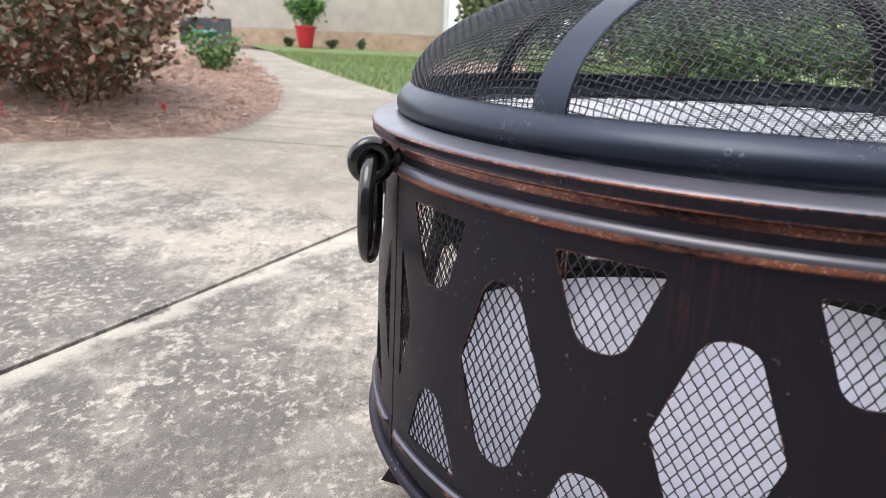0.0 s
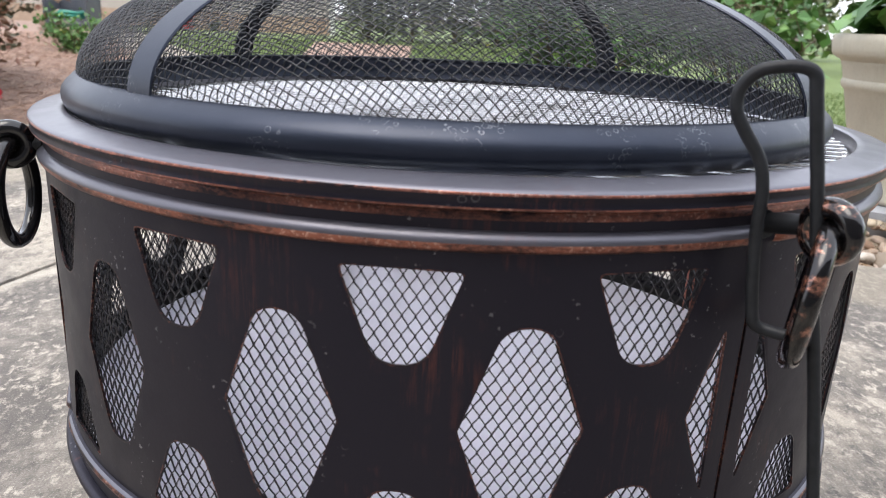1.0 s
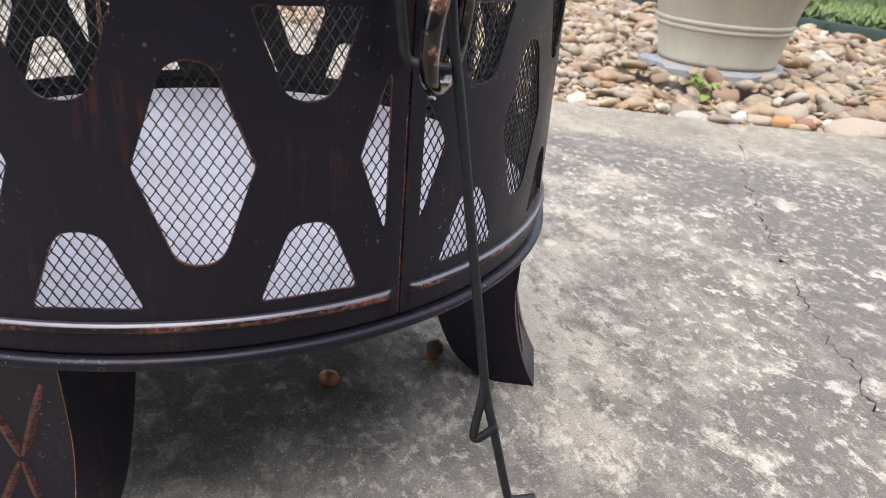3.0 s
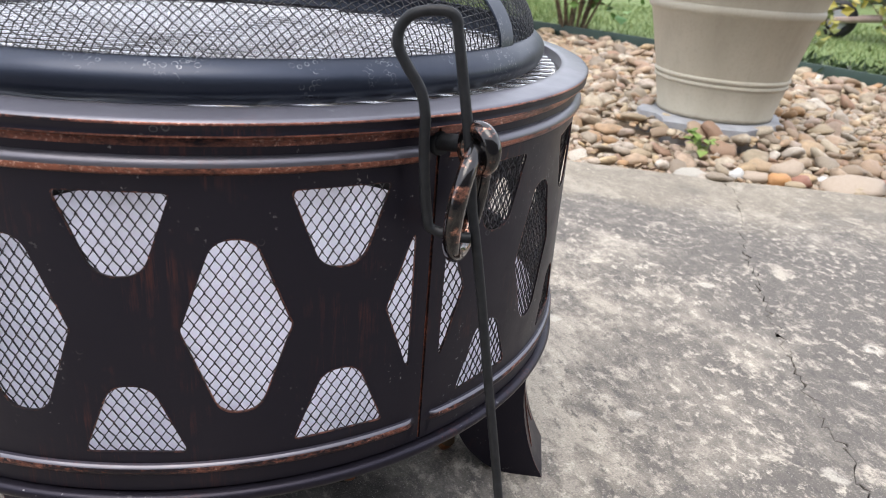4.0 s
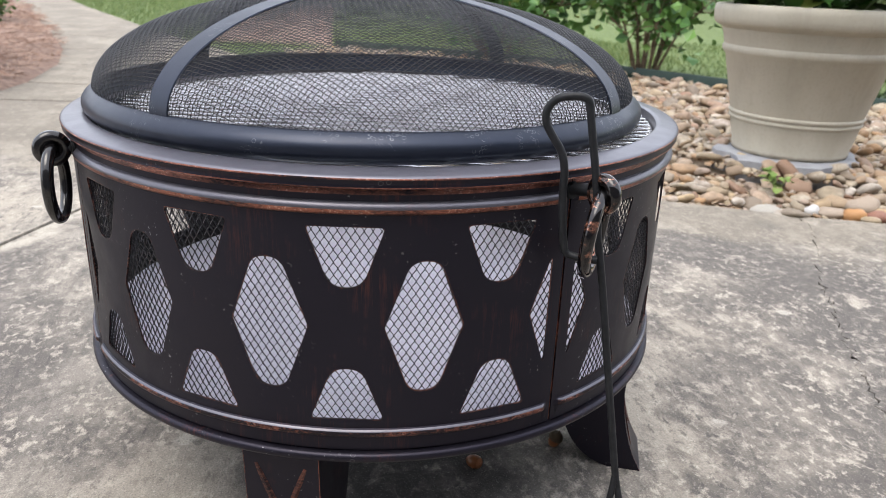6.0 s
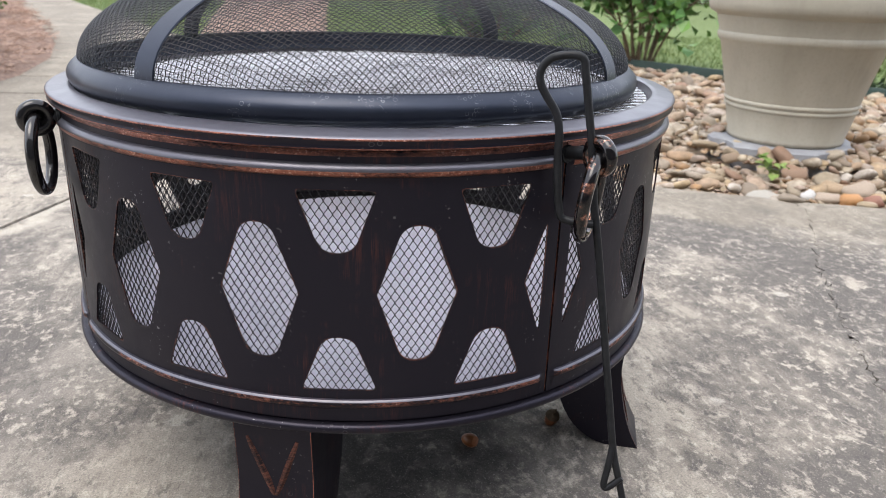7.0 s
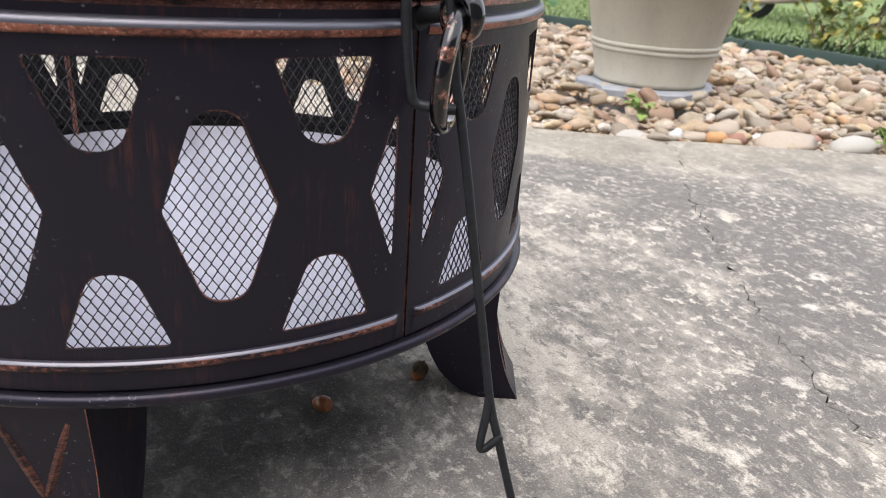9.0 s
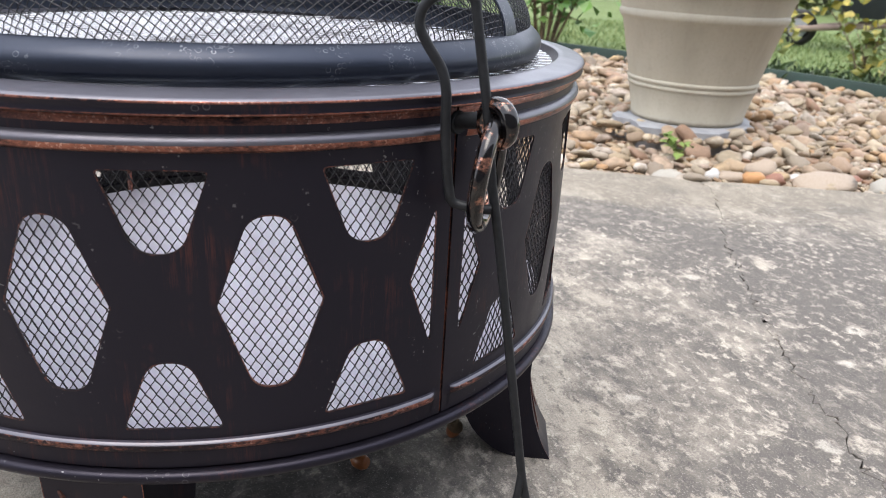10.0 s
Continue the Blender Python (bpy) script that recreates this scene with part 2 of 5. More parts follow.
def stone():
    """River stones: cream, tan, grey, rust and pink, each of its own tone."""
    m = Mat("river_stone", 0.62)
    r = m.object_random()
    n = m.noise(30, 5, 0.65)
    c = m.ramp(r, (0.0, (0.44, 0.35, 0.22)), (0.12, (0.60, 0.53, 0.42)), (0.24, (0.24, 0.205, 0.165)), (0.36, (0.43, 0.24, 0.10)), (0.48, (0.50, 0.46, 0.40)), (0.58, (0.28, 0.155, 0.10)), (0.68, (0.46, 0.335, 0.235)), (0.78, (0.33, 0.29, 0.22)), (0.88, (0.55, 0.40, 0.22)), (0.95, (0.40, 0.30, 0.24)), (1.0, (0.66, 0.62, 0.55)))
    m.color(m.mix(m.ramp(n, (0.38, 0.75), (0.64, 0.1)), c, (0.17, 0.125, 0.08)))
    return m.bump(m.noise(90, 4), 0.3, 0.002).m


def stone_stuff():
    m = Mat("river_stone_mixed", 0.62)
    r = m.island()
    n = m.noise(30, 5, 0.65)
    c = m.ramp(r, (0.0, (0.44, 0.35, 0.22)), (0.12, (0.60, 0.53, 0.42)), (0.24, (0.24, 0.205, 0.165)), (0.36, (0.43, 0.24, 0.10)), (0.48, (0.50, 0.46, 0.40)), (0.58, (0.28, 0.155, 0.10)), (0.68, (0.46, 0.335, 0.235)), (0.78, (0.33, 0.29, 0.22)), (0.88, (0.55, 0.40, 0.22)), (0.95, (0.40, 0.30, 0.24)), (1.0, (0.66, 0.62, 0.55)))
    m.color(m.mix(m.ramp(n, (0.38, 0.75), (0.64, 0.1)), c, (0.17, 0.125, 0.08)))
    return m.bump(m.noise(90, 4), 0.3, 0.002).m


def pot_resin():
    """Cream resin, weathered grey, with faint run marks and a dirty foot."""
    m = Mat("cream_resin", 0.6)
    n = m.noise(5, 5, 0.6, (1, 1, 0.35))
    c = m.mix(m.ramp(n, (0.35, 0.0), (0.7, 1.0)), (0.44, 0.412, 0.335), (0.35, 0.325, 0.26))
    c = m.mix(m.ramp(m.noise(120, 4), (0.5, 0.0), (0.75, 0.3)), c, (0.28, 0.25, 0.20))
    c = m.mix(m.ramp(m.noise(1.0, 5, 0.7, (26, 26, 2.5)), (0.52, 0.0), (0.72, 0.35)), c, (0.30, 0.275, 0.22))
    sep = m.n.new("ShaderNodeSeparateXYZ")
    m.l.new(m.tc.outputs["Object"], sep.inputs[0])
    foot = m.math("ADD", sep.outputs[2], m.math("MULTIPLY", m.noise(14, 5, 0.7), 0.03))
    c = m.mix(m.ramp(foot, (0.016, 0.75), (0.030, 0.0)), c, (0.15, 0.12, 0.085))
    return m.color(c).bump(m.noise(80, 4), 0.12, 0.002).m


def plain(name, a, b, rough=0.7, scale=12, bump=0.2, metal=0.0):
    m = Mat(name, rough, metal)
    m.color(m.ramp(m.noise(scale, 5), (0.3, a), (0.7, b)))
    return m.bump(m.noise(scale * 4, 4), bump, 0.004).m


# second bronze: a lighter copy, sky reflection painted into upward faces
BRONZE, SHEENPAINT = bronze_paint("dark_bronze_paint", (0.0225, 0.0204, 0.0315), 0.12), bronze_paint("bronze_paint_sky_sheen", (0.130, 0.127, 0.152), 0.5, 0.25)
COPPER, CROSSCU = copper_rub("copper_rubbed_edge", 0.50, 0.70), copper_rub("copper_rubbed_cross", 0.50, 0.84)
EDGECU = copper_rub("copper_rubbed_fringe", 0.62, 0.84)
LID, WIRE, LINER = lid_paint(), wire_paint(), mesh_liner_paint()
POKER, GLOSS, GLOSSCU, PAN, CHROME = poker_paint(), gloss_black(), gloss_copper(), galvanised(), chrome()
CONCRETE, CRACK, SOIL, STRAWBED, STRAW, LAWN = concrete(), crack_dirt(), soil(), straw_ground(), straw(), lawn()
STONE, STONES, RESIN = stone(), stone_stuff(), pot_resin()
INNER = plain("dull_black", (0.006, 0.006, 0.007), (0.014, 0.013, 0.013), 0.6, 20)
SLATE = plain("grey_paving_stone", (0.24, 0.25, 0.27), (0.36, 0.37, 0.39), 0.8, 16)
EDGING = plain("dark_green_edging", (0.006, 0.022, 0.016), (0.012, 0.04, 0.028), 0.5, 8)
STUCCO = plain("block_wall_render", (0.40, 0.36, 0.31), (0.52, 0.47, 0.41), 0.9, 3)
WALLFOOT = plain("stained_wall_foot", (0.34, 0.22, 0.15), (0.50, 0.38, 0.28), 0.9, 4)
BARK = plain("bark", (0.06, 0.042, 0.028), (0.20, 0.145, 0.09), 0.9, 40, 0.7)
REDPOT = plain("red_glazed_pot", (0.42, 0.02, 0.035), (0.55, 0.03, 0.05), 0.35, 6)
BINGREY = plain("slate_grey_plastic", (0.055, 0.06, 0.075), (0.085, 0.09, 0.105), 0.5, 5)
TEAL = plain("teal_plastic", (0.02, 0.18, 0.13), (0.03, 0.26, 0.19), 0.4, 6)
WHITEPOST = plain("white_painted_post", (0.7, 0.71, 0.68), (0.8, 0.8, 0.77), 0.5, 6)
ACORN = plain("acorn_brown", (0.14, 0.045, 0.015), (0.30, 0.11, 0.04), 0.3, 30)
BROWNBOARD = plain("weathered_board", (0.22, 0.16, 0.13), (0.36, 0.28, 0.24), 0.8, 10)
LEAF_RED = leaf("bronze_red_leaves", ((0.0, (0.05, 0.055, 0.025)), (0.3, (0.12, 0.11, 0.06)), (0.55, (0.20, 0.085, 0.05)), (0.8, (0.25, 0.13, 0.08)), (1.0, (0.33, 0.25, 0.17))))
LEAF_GREEN = leaf("fresh_green_leaves", ((0.0, (0.03, 0.09, 0.015)), (0.5, (0.07, 0.18, 0.035)), (0.97, (0.14, 0.27, 0.06)), (1.0, (0.34, 0.30, 0.05))))
LEAF_DARK = leaf("dark_green_leaves", ((0.0, (0.015, 0.035, 0.012)), (0.5, (0.04, 0.075, 0.025)), (1.0, (0.09, 0.14, 0.05))))
GRASS = leaf("grass_blades", ((0.0, (0.085, 0.14, 0.038)), (0.6, (0.145, 0.21, 0.062)), (1.0, (0.25, 0.28, 0.115))), 0.6)
LEAF_MID = leaf("mid_green_leaves", ((0.0, (0.07, 0.095, 0.035)), (0.5, (0.125, 0.15, 0.062)), (1.0, (0.20, 0.22, 0.105))))
DIMWALL = plain("dim_wall_coat", (0.10, 0.098, 0.105), (0.16, 0.158, 0.165), 0.8, 3)
GRAVEL = plain("sandy_grit", (0.26, 0.20, 0.145), (0.46, 0.37, 0.27), 0.9, 60, 0.6)
LEAF_YELLOW = leaf("yellow_green_leaves", ((0.0, (0.06, 0.10, 0.02)), (0.45, (0.15, 0.19, 0.04)), (0.8, (0.30, 0.26, 0.04)), (1.0, (0.42, 0.34, 0.06))))
WEEDLEAF = leaf("pale_green_weed", ((0.0, (0.12, 0.20, 0.04)), (1.0, (0.24, 0.33, 0.09))))

# ---- mesh helpers ----
def part(name, bm, material, parent=None, label="", smooth=True):
    """Links a bmesh as one mesh object, under a thing or a part where parent is given."""
    me = bpy.data.meshes.new(name)
    bm.normal_update()
    bm.to_mesh(me)
    bm.free()
    for m in material if isinstance(material, (list, tuple)) else (material,):
        me.materials.append(m)
    if smooth:
        for p in me.polygons:
            p.use_smooth = True
        me.set_sharp_from_angle(angle=radians(42))
    ob = new(name, me)
    ob.parent = parent
    return tagged(ob, label)


def raw(name, verts, faces, material, parent=None, label="", smooth=False):
    me = bpy.data.meshes.new(name)
    me.from_pydata([tuple(v) for v in verts], [], [tuple(f) for f in faces])
    me.materials.append(material)
    if smooth:
        me.polygons.foreach_set("use_smooth", [True] * len(me.polygons))
    ob = new(name, me)
    ob.parent = parent
    return tagged(ob, label)


def thing(name, label, category, group="", kind="", at=(0, 0, 0)):
    ob = new(name)
    ob.empty_display_size = 0.05
    ob.location = at
    return tagged(ob, label, category, group, kind)


def lathe(bm, prof, a0=0.0, a1=360.0, n=128, centre=(0, 0), mats=None):
    """Turns a profile of (radius, z) about an upright axis; angle 0 faces -y. mats: a slot for each span."""
    full = abs(a1 - a0) >= 360
    cols = []
    for i in range(n if full else n + 1):
        a = radians(a0 + (a1 - a0) * i / n)
        cols.append([bm.verts.new((centre[0] + r * math.sin(a), centre[1] - r * math.cos(a), z)) for r, z in prof])
    for i in range(n):
        p, q = cols[i], cols[(i + 1) % len(cols)]
        for k in range(len(prof) - 1):
            f = bm.faces.new((p[k], q[k], q[k + 1], p[k + 1]))
            if mats:
                f.material_index = mats[k]
    return bm


def tube(bm, pts, r, sides=8, closed=False, flat=1.0, caps=True):
    """A tube along points. r: one radius or one a point."""
    pts = [Vector(p) for p in pts]
    n = len(pts)
    rad = r if isinstance(r, (list, tuple)) else [r] * n
    rings, ref = [], None
    for i, p in enumerate(pts):
        a = pts[i - 1] if i or closed else p
        b = pts[(i + 1) % n] if i < n - 1 or closed else p
        d = (b - a).normalized()
        if ref is None:
            ref = d.orthogonal().normalized()
        ref = (ref - d * ref.dot(d)).normalized()
        s = d.cross(ref)
        rings.append([bm.verts.new(p + rad[i] * (math.cos(2 * math.pi * k / sides) * ref + flat * math.sin(2 * math.pi * k / sides) * s)) for k in range(sides)])
    for i in range(n if closed else n - 1):
        p, q = rings[i], rings[(i + 1) % n]
        if closed and i == n - 1:
            best = min(range(sides), key=lambda o: sum((p[k].co - q[(k + o) % sides].co).length for k in range(sides)))
            q = q[best:] + q[:best]
        for k in range(sides):
            bm.faces.new((p[k], p[(k + 1) % sides], q[(k + 1) % sides], q[k]))
    if caps and not closed:
        bm.faces.new(rings[0][::-1])
        bm.faces.new(rings[-1])
    return bm


def glide(ctrl, steps=6, closed=False):
    """A smooth line through control points (Catmull-Rom)."""
    c = [Vector(p) for p in ctrl]
    n, out = len(c), []
    for i in range(n if closed else n - 1):
        p0 = c[(i - 1) % n] if closed or i else c[0]
        p1, p2 = c[i], c[(i + 1) % n]
        p3 = c[(i + 2) % n] if closed or i + 2 < n else c[-1]
        for k in range(steps):
            t = k / steps
            out.append(0.5 * (2 * p1 + (p2 - p0) * t + (2 * p0 - 5 * p1 + 4 * p2 - p3) * t * t + (3 * p1 - p0 - 3 * p2 + p3) * t ** 3))
    if not closed:
        out.append(c[-1])
    return out


def rounded(poly, radii, steps=6):
    """A polygon of 2D points with each corner rounded by its radius."""
    out, n = [], len(poly)
    for i, (p, r) in enumerate(zip(poly, radii)):
        p = Vector(p)
        a, b = Vector(poly[i - 1]) - p, Vector(poly[(i + 1) % n]) - p
        half = a.angle(b) / 2
        cut = min(r / math.tan(half), 0.49 * a.length, 0.49 * b.length)
        s, e = p + a.normalized() * cut, p + b.normalized() * cut
        for k in range(steps + 1):
            t = k / steps
            out.append((1 - t) ** 2 * s + 2 * t * (1 - t) * p + t * t * e)
    return out


def inside(p, poly):
    hit = False
    for i in range(len(poly)):
        a, b = poly[i - 1], poly[i]
        if (a[1] > p[1]) != (b[1] > p[1]) and p[0] < (b[0] - a[0]) * (p[1] - a[1]) / (b[1] - a[1]) + a[0]:
            hit = not hit
    return hit


def around(r, a, z):
    a = radians(a)
    return Vector((r * math.sin(a), -r * math.cos(a), z))


# ---- ground, patio and path ----
def outline_slab(name, pts, parent, top=0.0, deep=0.11, material=None):
    bm = bmesh.new()
    f = bm.faces.new([bm.verts.new((x, y, top)) for x, y in pts])
    if f.normal.z < 0:
        f.normal_flip()
    bm.normal_update()
    if f.normal.z < 0:
        f.normal_flip()
    rim = [e for e in f.edges]
    up = bmesh.ops.extrude_face_region(bm, geom=[f])
    low = [v for v in up["geom"] if isinstance(v, bmesh.types.BMVert)]
    bmesh.ops.translate(bm, verts=low, vec=(0, 0, deep))
    bmesh.ops.translate(bm, verts=bm.verts[:], vec=(0, 0, -deep))
    edges = [e for e in bm.edges if all(v.co.z > top - 0.001 for v in e.verts)]
    bmesh.ops.bevel(bm, geom=edges, offset=0.0013, segments=2, profile=0.5, affect="EDGES")
    bmesh.ops.triangulate(bm, faces=[g for g in bm.faces if len(g.verts) > 4])
    bmesh.ops.recalc_face_normals(bm, faces=bm.faces[:])
    return part(name, bm, material or CONCRETE, parent, smooth=False)


bm = bmesh.new()
bmesh.ops.create_grid(bm, x_segments=2, y_segments=2, size=400)
bmesh.ops.translate(bm, verts=bm.verts[:], vec=(0, 0, -0.06))
tagged(part("ground", bm, SOIL), "bare brown soil reaching to the horizon", "ground", kind="structure")

patio = thing("pavement", "weathered grey concrete patio with dark lichen blotches", "pavement", kind="structure")
JOINT = [(-1.26, -0.8), (-0.865, 0.254), (-0.758, 0.541), (-0.54, 1.157), (-0.13, 2.28)]
CRACKLINE = [(1.105, 0.79), (1.085, 0.70), (1.03, 0.615), (0.985, 0.53), (0.909, 0.416), (0.862, 0.33), (0.85, 0.285), (0.809, 0.222), (0.772, 0.138), (0.75, 0.085), (0.724, 0.039), (0.70, -0.02), (0.667, -0.093), (0.655, -0.15), (0.629, -0.205), (0.617, -0.26), (0.591, -0.322), (0.55, -0.42), (0.51, -0.6)]


def jagged(line, amp, sub, seed):
    rnd = random.Random(seed)
    out = []
    for (x0, y0), (x1, y1) in zip(line, line[1:]):
        for k in range(sub):
            t = k / sub
            out.append((x0 + (x1 - x0) * t + (rnd.uniform(-amp, amp) if k else 0), y0 + (y1 - y0) * t + (rnd.uniform(-amp, amp) if k else 0)))
    return out + [line[-1]]


crack = jagged(CRACKLINE, 0.008, 8, 4)
rnd = random.Random(11)
wide = [0.0002 + 0.0021 * rnd.random() ** 3 for _ in crack]
crack_l = [(x - w, y) for (x, y), w in zip(crack, wide)]
crack_r = [(x + w, y + 0.0002) for (x, y), w in zip(crack, wide)]
EDGE_A = [(1.0, 0.852), (0.9, 0.897), (0.8, 0.945), (0.66, 1.07), (0.52, 1.25), (0.38, 1.5), (0.24, 1.85), (0.10, 2.25)]
EDGE_B = [(1.6, 0.606), (1.5, 0.645), (1.39, 0.69), (1.28, 0.735), (1.2, 0.765)]
g = 0.0065
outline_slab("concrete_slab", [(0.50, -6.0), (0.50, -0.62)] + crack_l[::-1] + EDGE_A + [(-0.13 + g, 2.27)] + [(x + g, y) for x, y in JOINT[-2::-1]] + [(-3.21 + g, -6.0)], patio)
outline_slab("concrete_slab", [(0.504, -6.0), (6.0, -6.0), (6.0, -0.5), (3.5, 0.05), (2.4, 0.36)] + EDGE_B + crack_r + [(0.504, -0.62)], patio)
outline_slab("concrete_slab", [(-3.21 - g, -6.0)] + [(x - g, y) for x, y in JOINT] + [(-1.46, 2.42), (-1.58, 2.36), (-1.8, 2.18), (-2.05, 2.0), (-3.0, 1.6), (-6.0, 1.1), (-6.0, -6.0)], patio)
PATH_L = [(-1.45, 2.43), (-1.42, 2.9), (-1.5, 3.6), (-1.72, 4.4), (-2.1, 5.4), (-2.55, 6.5), (-3.1, 7.8), (-3.75, 9.3), (-4.6, 11.4), (-5.64, 13.9)]
PATH_R = [(0.10, 2.26), (-0.02, 2.7), (-0.24, 3.4), (-0.66, 4.35), (-1.05, 5.1), (-1.5, 6.05), (-2.1, 7.4), (-2.9, 9.2), (-3.6, 10.9), (-4.6, 13.2)]
for i in range(9):
    a, b, c, d = Vector(PATH_R[i]), Vector(PATH_R[i + 1]), Vector(PATH_L[i + 1]), Vector(PATH_L[i])
    up1, up2 = (b - a).normalized() * 0.008, (c - d).normalized() * 0.008
    outline_slab("concrete_slab", [a + up1, b - up1, c - up2, d + up2], patio)
bm = bmesh.new()
for x0, y0, x1, y1 in ((-7, -6.5, 7, 3.0), (-7, 3.0, 1, 14)):
    bm.faces.new([bm.verts.new(v) for v in ((x0, y0, -0.05), (x1, y0, -0.05), (x1, y1, -0.05), (x0, y1, -0.05))])
part("joint_filling", bm, CRACK, patio, "dark dirt in the joints")


# ---- lawn beyond the path and beyond the edging ----
def sheet(name, pts, z, material, label, category):
    bm = bmesh.new()
    f = bm.faces.new([bm.verts.new((x, y, z)) for x, y in pts])
    bm.normal_update()
    if f.normal.z < 0:
        f.normal_flip()
    bmesh.ops.triangulate(bm, faces=bm.faces[:])
    return tagged(part(name, bm, material, smooth=False), label, category, kind="structure")


EDGING_LINE = [(0.02, 4.9), (0.75, 4.45), (1.4, 3.95), (1.78, 3.52), (2.08, 3.12), (2.36, 2.72), (2.64, 2.34), (2.86, 1.85), (3.05, 1.3), (3.25, 0.6), (3.5, 0.0)]
sheet("lawn", [(-0.66, 4.35), (0.0, 4.95)] + EDGING_LINE[1:] + [(60, -8), (60, 60), (-6.2, 60), (-6.2, 16.9), (-4.6, 13.4)] + PATH_R[:3:-1], -0.012, LAWN, "mown green lawn", "lawn")


def blades(name, spots, size, seed):
    rng = np.random.default_rng(seed)
    n = len(spots)
    a, h = rng.uniform(0, 2 * np.pi, n), size * rng.uniform(0.5, 1.2, n)
    lean = rng.uniform(-0.6, 0.6, (n, 2)) * h[:, None]
    w = np.stack([np.cos(a), np.sin(a)], 1) * (0.0022 + 0.05 * size)
    v = np.zeros((n, 3, 3))
    v[:, 0, :2], v[:, 1, :2], v[:, 2, :2] = spots - w, spots + w, spots + lean
    v[:, :2, 2], v[:, 2, 2] = -0.014, h - 0.012
    ob = raw(name, v.reshape(-1, 3), np.arange(3 * n).reshape(-1, 3), GRASS)
    return tagged(ob, "short green lawn grass blades", "grass", kind="stuff")


def scatter(n, x0, x1, y0, y1, keep, seed):
    rng = np.random.default_rng(seed)
    p = np.stack([rng.uniform(x0, x1, n), rng.uniform(y0, y1, n)], 1)
    return np.array([q for q in p if keep(*q)])


STRIP = [(-0.95, 5.2), (0.0, 5.0), (0.05, 8.8), (0.15, 13.0), (-1.55, 13.0), (-1.2, 8.3)]
sheet("mulch_strip", STRIP, -0.006, STRAWBED, "strip of brown mulch laid through the lawn", "bed")
LAWN_POLY = [(-0.66, 4.35), (0.0, 4.95)] + EDGING_LINE[1:] + [(9, 0), (9, 18), (-6, 18)] + PATH_R[:3:-1]
blades("grass", scatter(60000, -6, 2.5, 4.3, 13.5, lambda x, y: inside((x, y), LAWN_POLY) and not inside((x, y), STRIP), 3), 0.05, 4)
blades("grass", scatter(26000, 1.2, 5.5, 0.4, 6.0, lambda x, y: inside((x, y), LAWN_POLY) and not inside((x, y), STRIP), 5), 0.035, 6)

# dark green edging strip
edging = thing("garden_edging", "dark green plastic edging strip beside the stones", "edging")
bm = bmesh.new()
line = glide([(x, y, 0) for x, y in EDGING_LINE], 5)
left = []
for i, p in enumerate(line):
    d = (line[min(i + 1, len(line) - 1)] - line[max(i - 1, 0)]).normalized()
    s = Vector((-d.y, d.x, 0)) * 0.012
    left.append([bm.verts.new(p + s * k + Vector((0, 0, z))) for k, z in ((-1, -0.05), (-1, 0.04), (-0.5, 0.05), (0.5, 0.05), (1, 0.04), (1, -0.05))])
for p, q in zip(left, left[1:]):
    for k in range(5):
        bm.faces.new((p[k], p[k + 1], q[k + 1], q[k]))
bmesh.ops.recalc_face_normals(bm, faces=bm.faces[:])
part("strip", bm, EDGING, edging)

# ---- mulch bed with its straw ----
BED = [(-1.43, 2.5), (-1.40, 2.9), (-1.48, 3.6), (-1.70, 4.4), (-2.08, 5.4), (-2.53, 6.5), (-3.08, 7.8), (-3.73, 9.3), (-4.58, 11.4), (-5.6, 13.9), (-9, 14), (-9, 0.9), (-6.0, 1.12), (-3.0, 1.62), (-2.05, 2.02), (-1.8, 2.2), (-1.58, 2.38)]
bm = bmesh.new()
rng = np.random.default_rng(8)
pts = [Vector(p) for p in BED] + [Vector(p) for p in scatter(900, -8.8, -1.4, 1.1, 13.8, lambda x, y: inside((x, y), BED), 9)]
cv, _, cf, *_ = delaunay_2d_cdt(pts, [(i, (i + 1) % len(BED)) for i in range(len(BED))], [], 1, 1e-5)
bv = []
for i, p in enumerate(cv):
    near = min((Vector(q) - p).length for q in BED)
    bv.append(bm.verts.new((p.x, p.y, -0.01 if i < len(BED) else min(0.10, 0.02 + 0.10 * near) + 0.03 * noise.noise((p.x * 3, p.y * 3, 0)))))
for f in cf:
    c = sum((cv[i] for i in f), Vector((0, 0))) / len(f)
    if inside(c, BED):
        bm.faces.new([bv[i] for i in f])
bmesh.ops.recalc_face_normals(bm, faces=bm.faces[:])
for f in bm.faces:
    if f.normal.z < 0:
        f.normal_flip()
bed = tagged(part("mulch_bed", bm, STRAWBED), "planting bed covered in brown pine straw", "bed", kind="structure")
spots = scatter(26000, -4.2, -1.4, 1.6, 8.5, lambda x, y: inside((x, y), BED), 10)
n = len(spots)
edge = np.array([min(math.hypot(x - q[0], y - q[1]) for q in BED) for x, y in spots])
a, ln = rng.uniform(0, np.pi, n), rng.uniform(0.03, 0.11, n)
d = np.stack([np.cos(a), np.sin(a), rng.uniform(-0.25, 0.35, n)], 1) * ln[:, None] / 2
c = np.stack([spots[:, 0], spots[:, 1], np.minimum(0.11, 0.03 + 0.10 * edge) + rng.uniform(-0.01, 0.03, n)], 1)
s = np.stack([-np.sin(a), np.cos(a), rng.uniform(-0.5, 0.5, n)], 1) * 0.0022
v = np.stack([c - d - s, c - d + s, c + d + s, c + d - s], 1).reshape(-1, 3)
tagged(raw("pine_straw", v, np.arange(4 * n).reshape(-1, 4), STRAW), "loose brown pine needles lying on the bed", "mulch", kind="stuff")


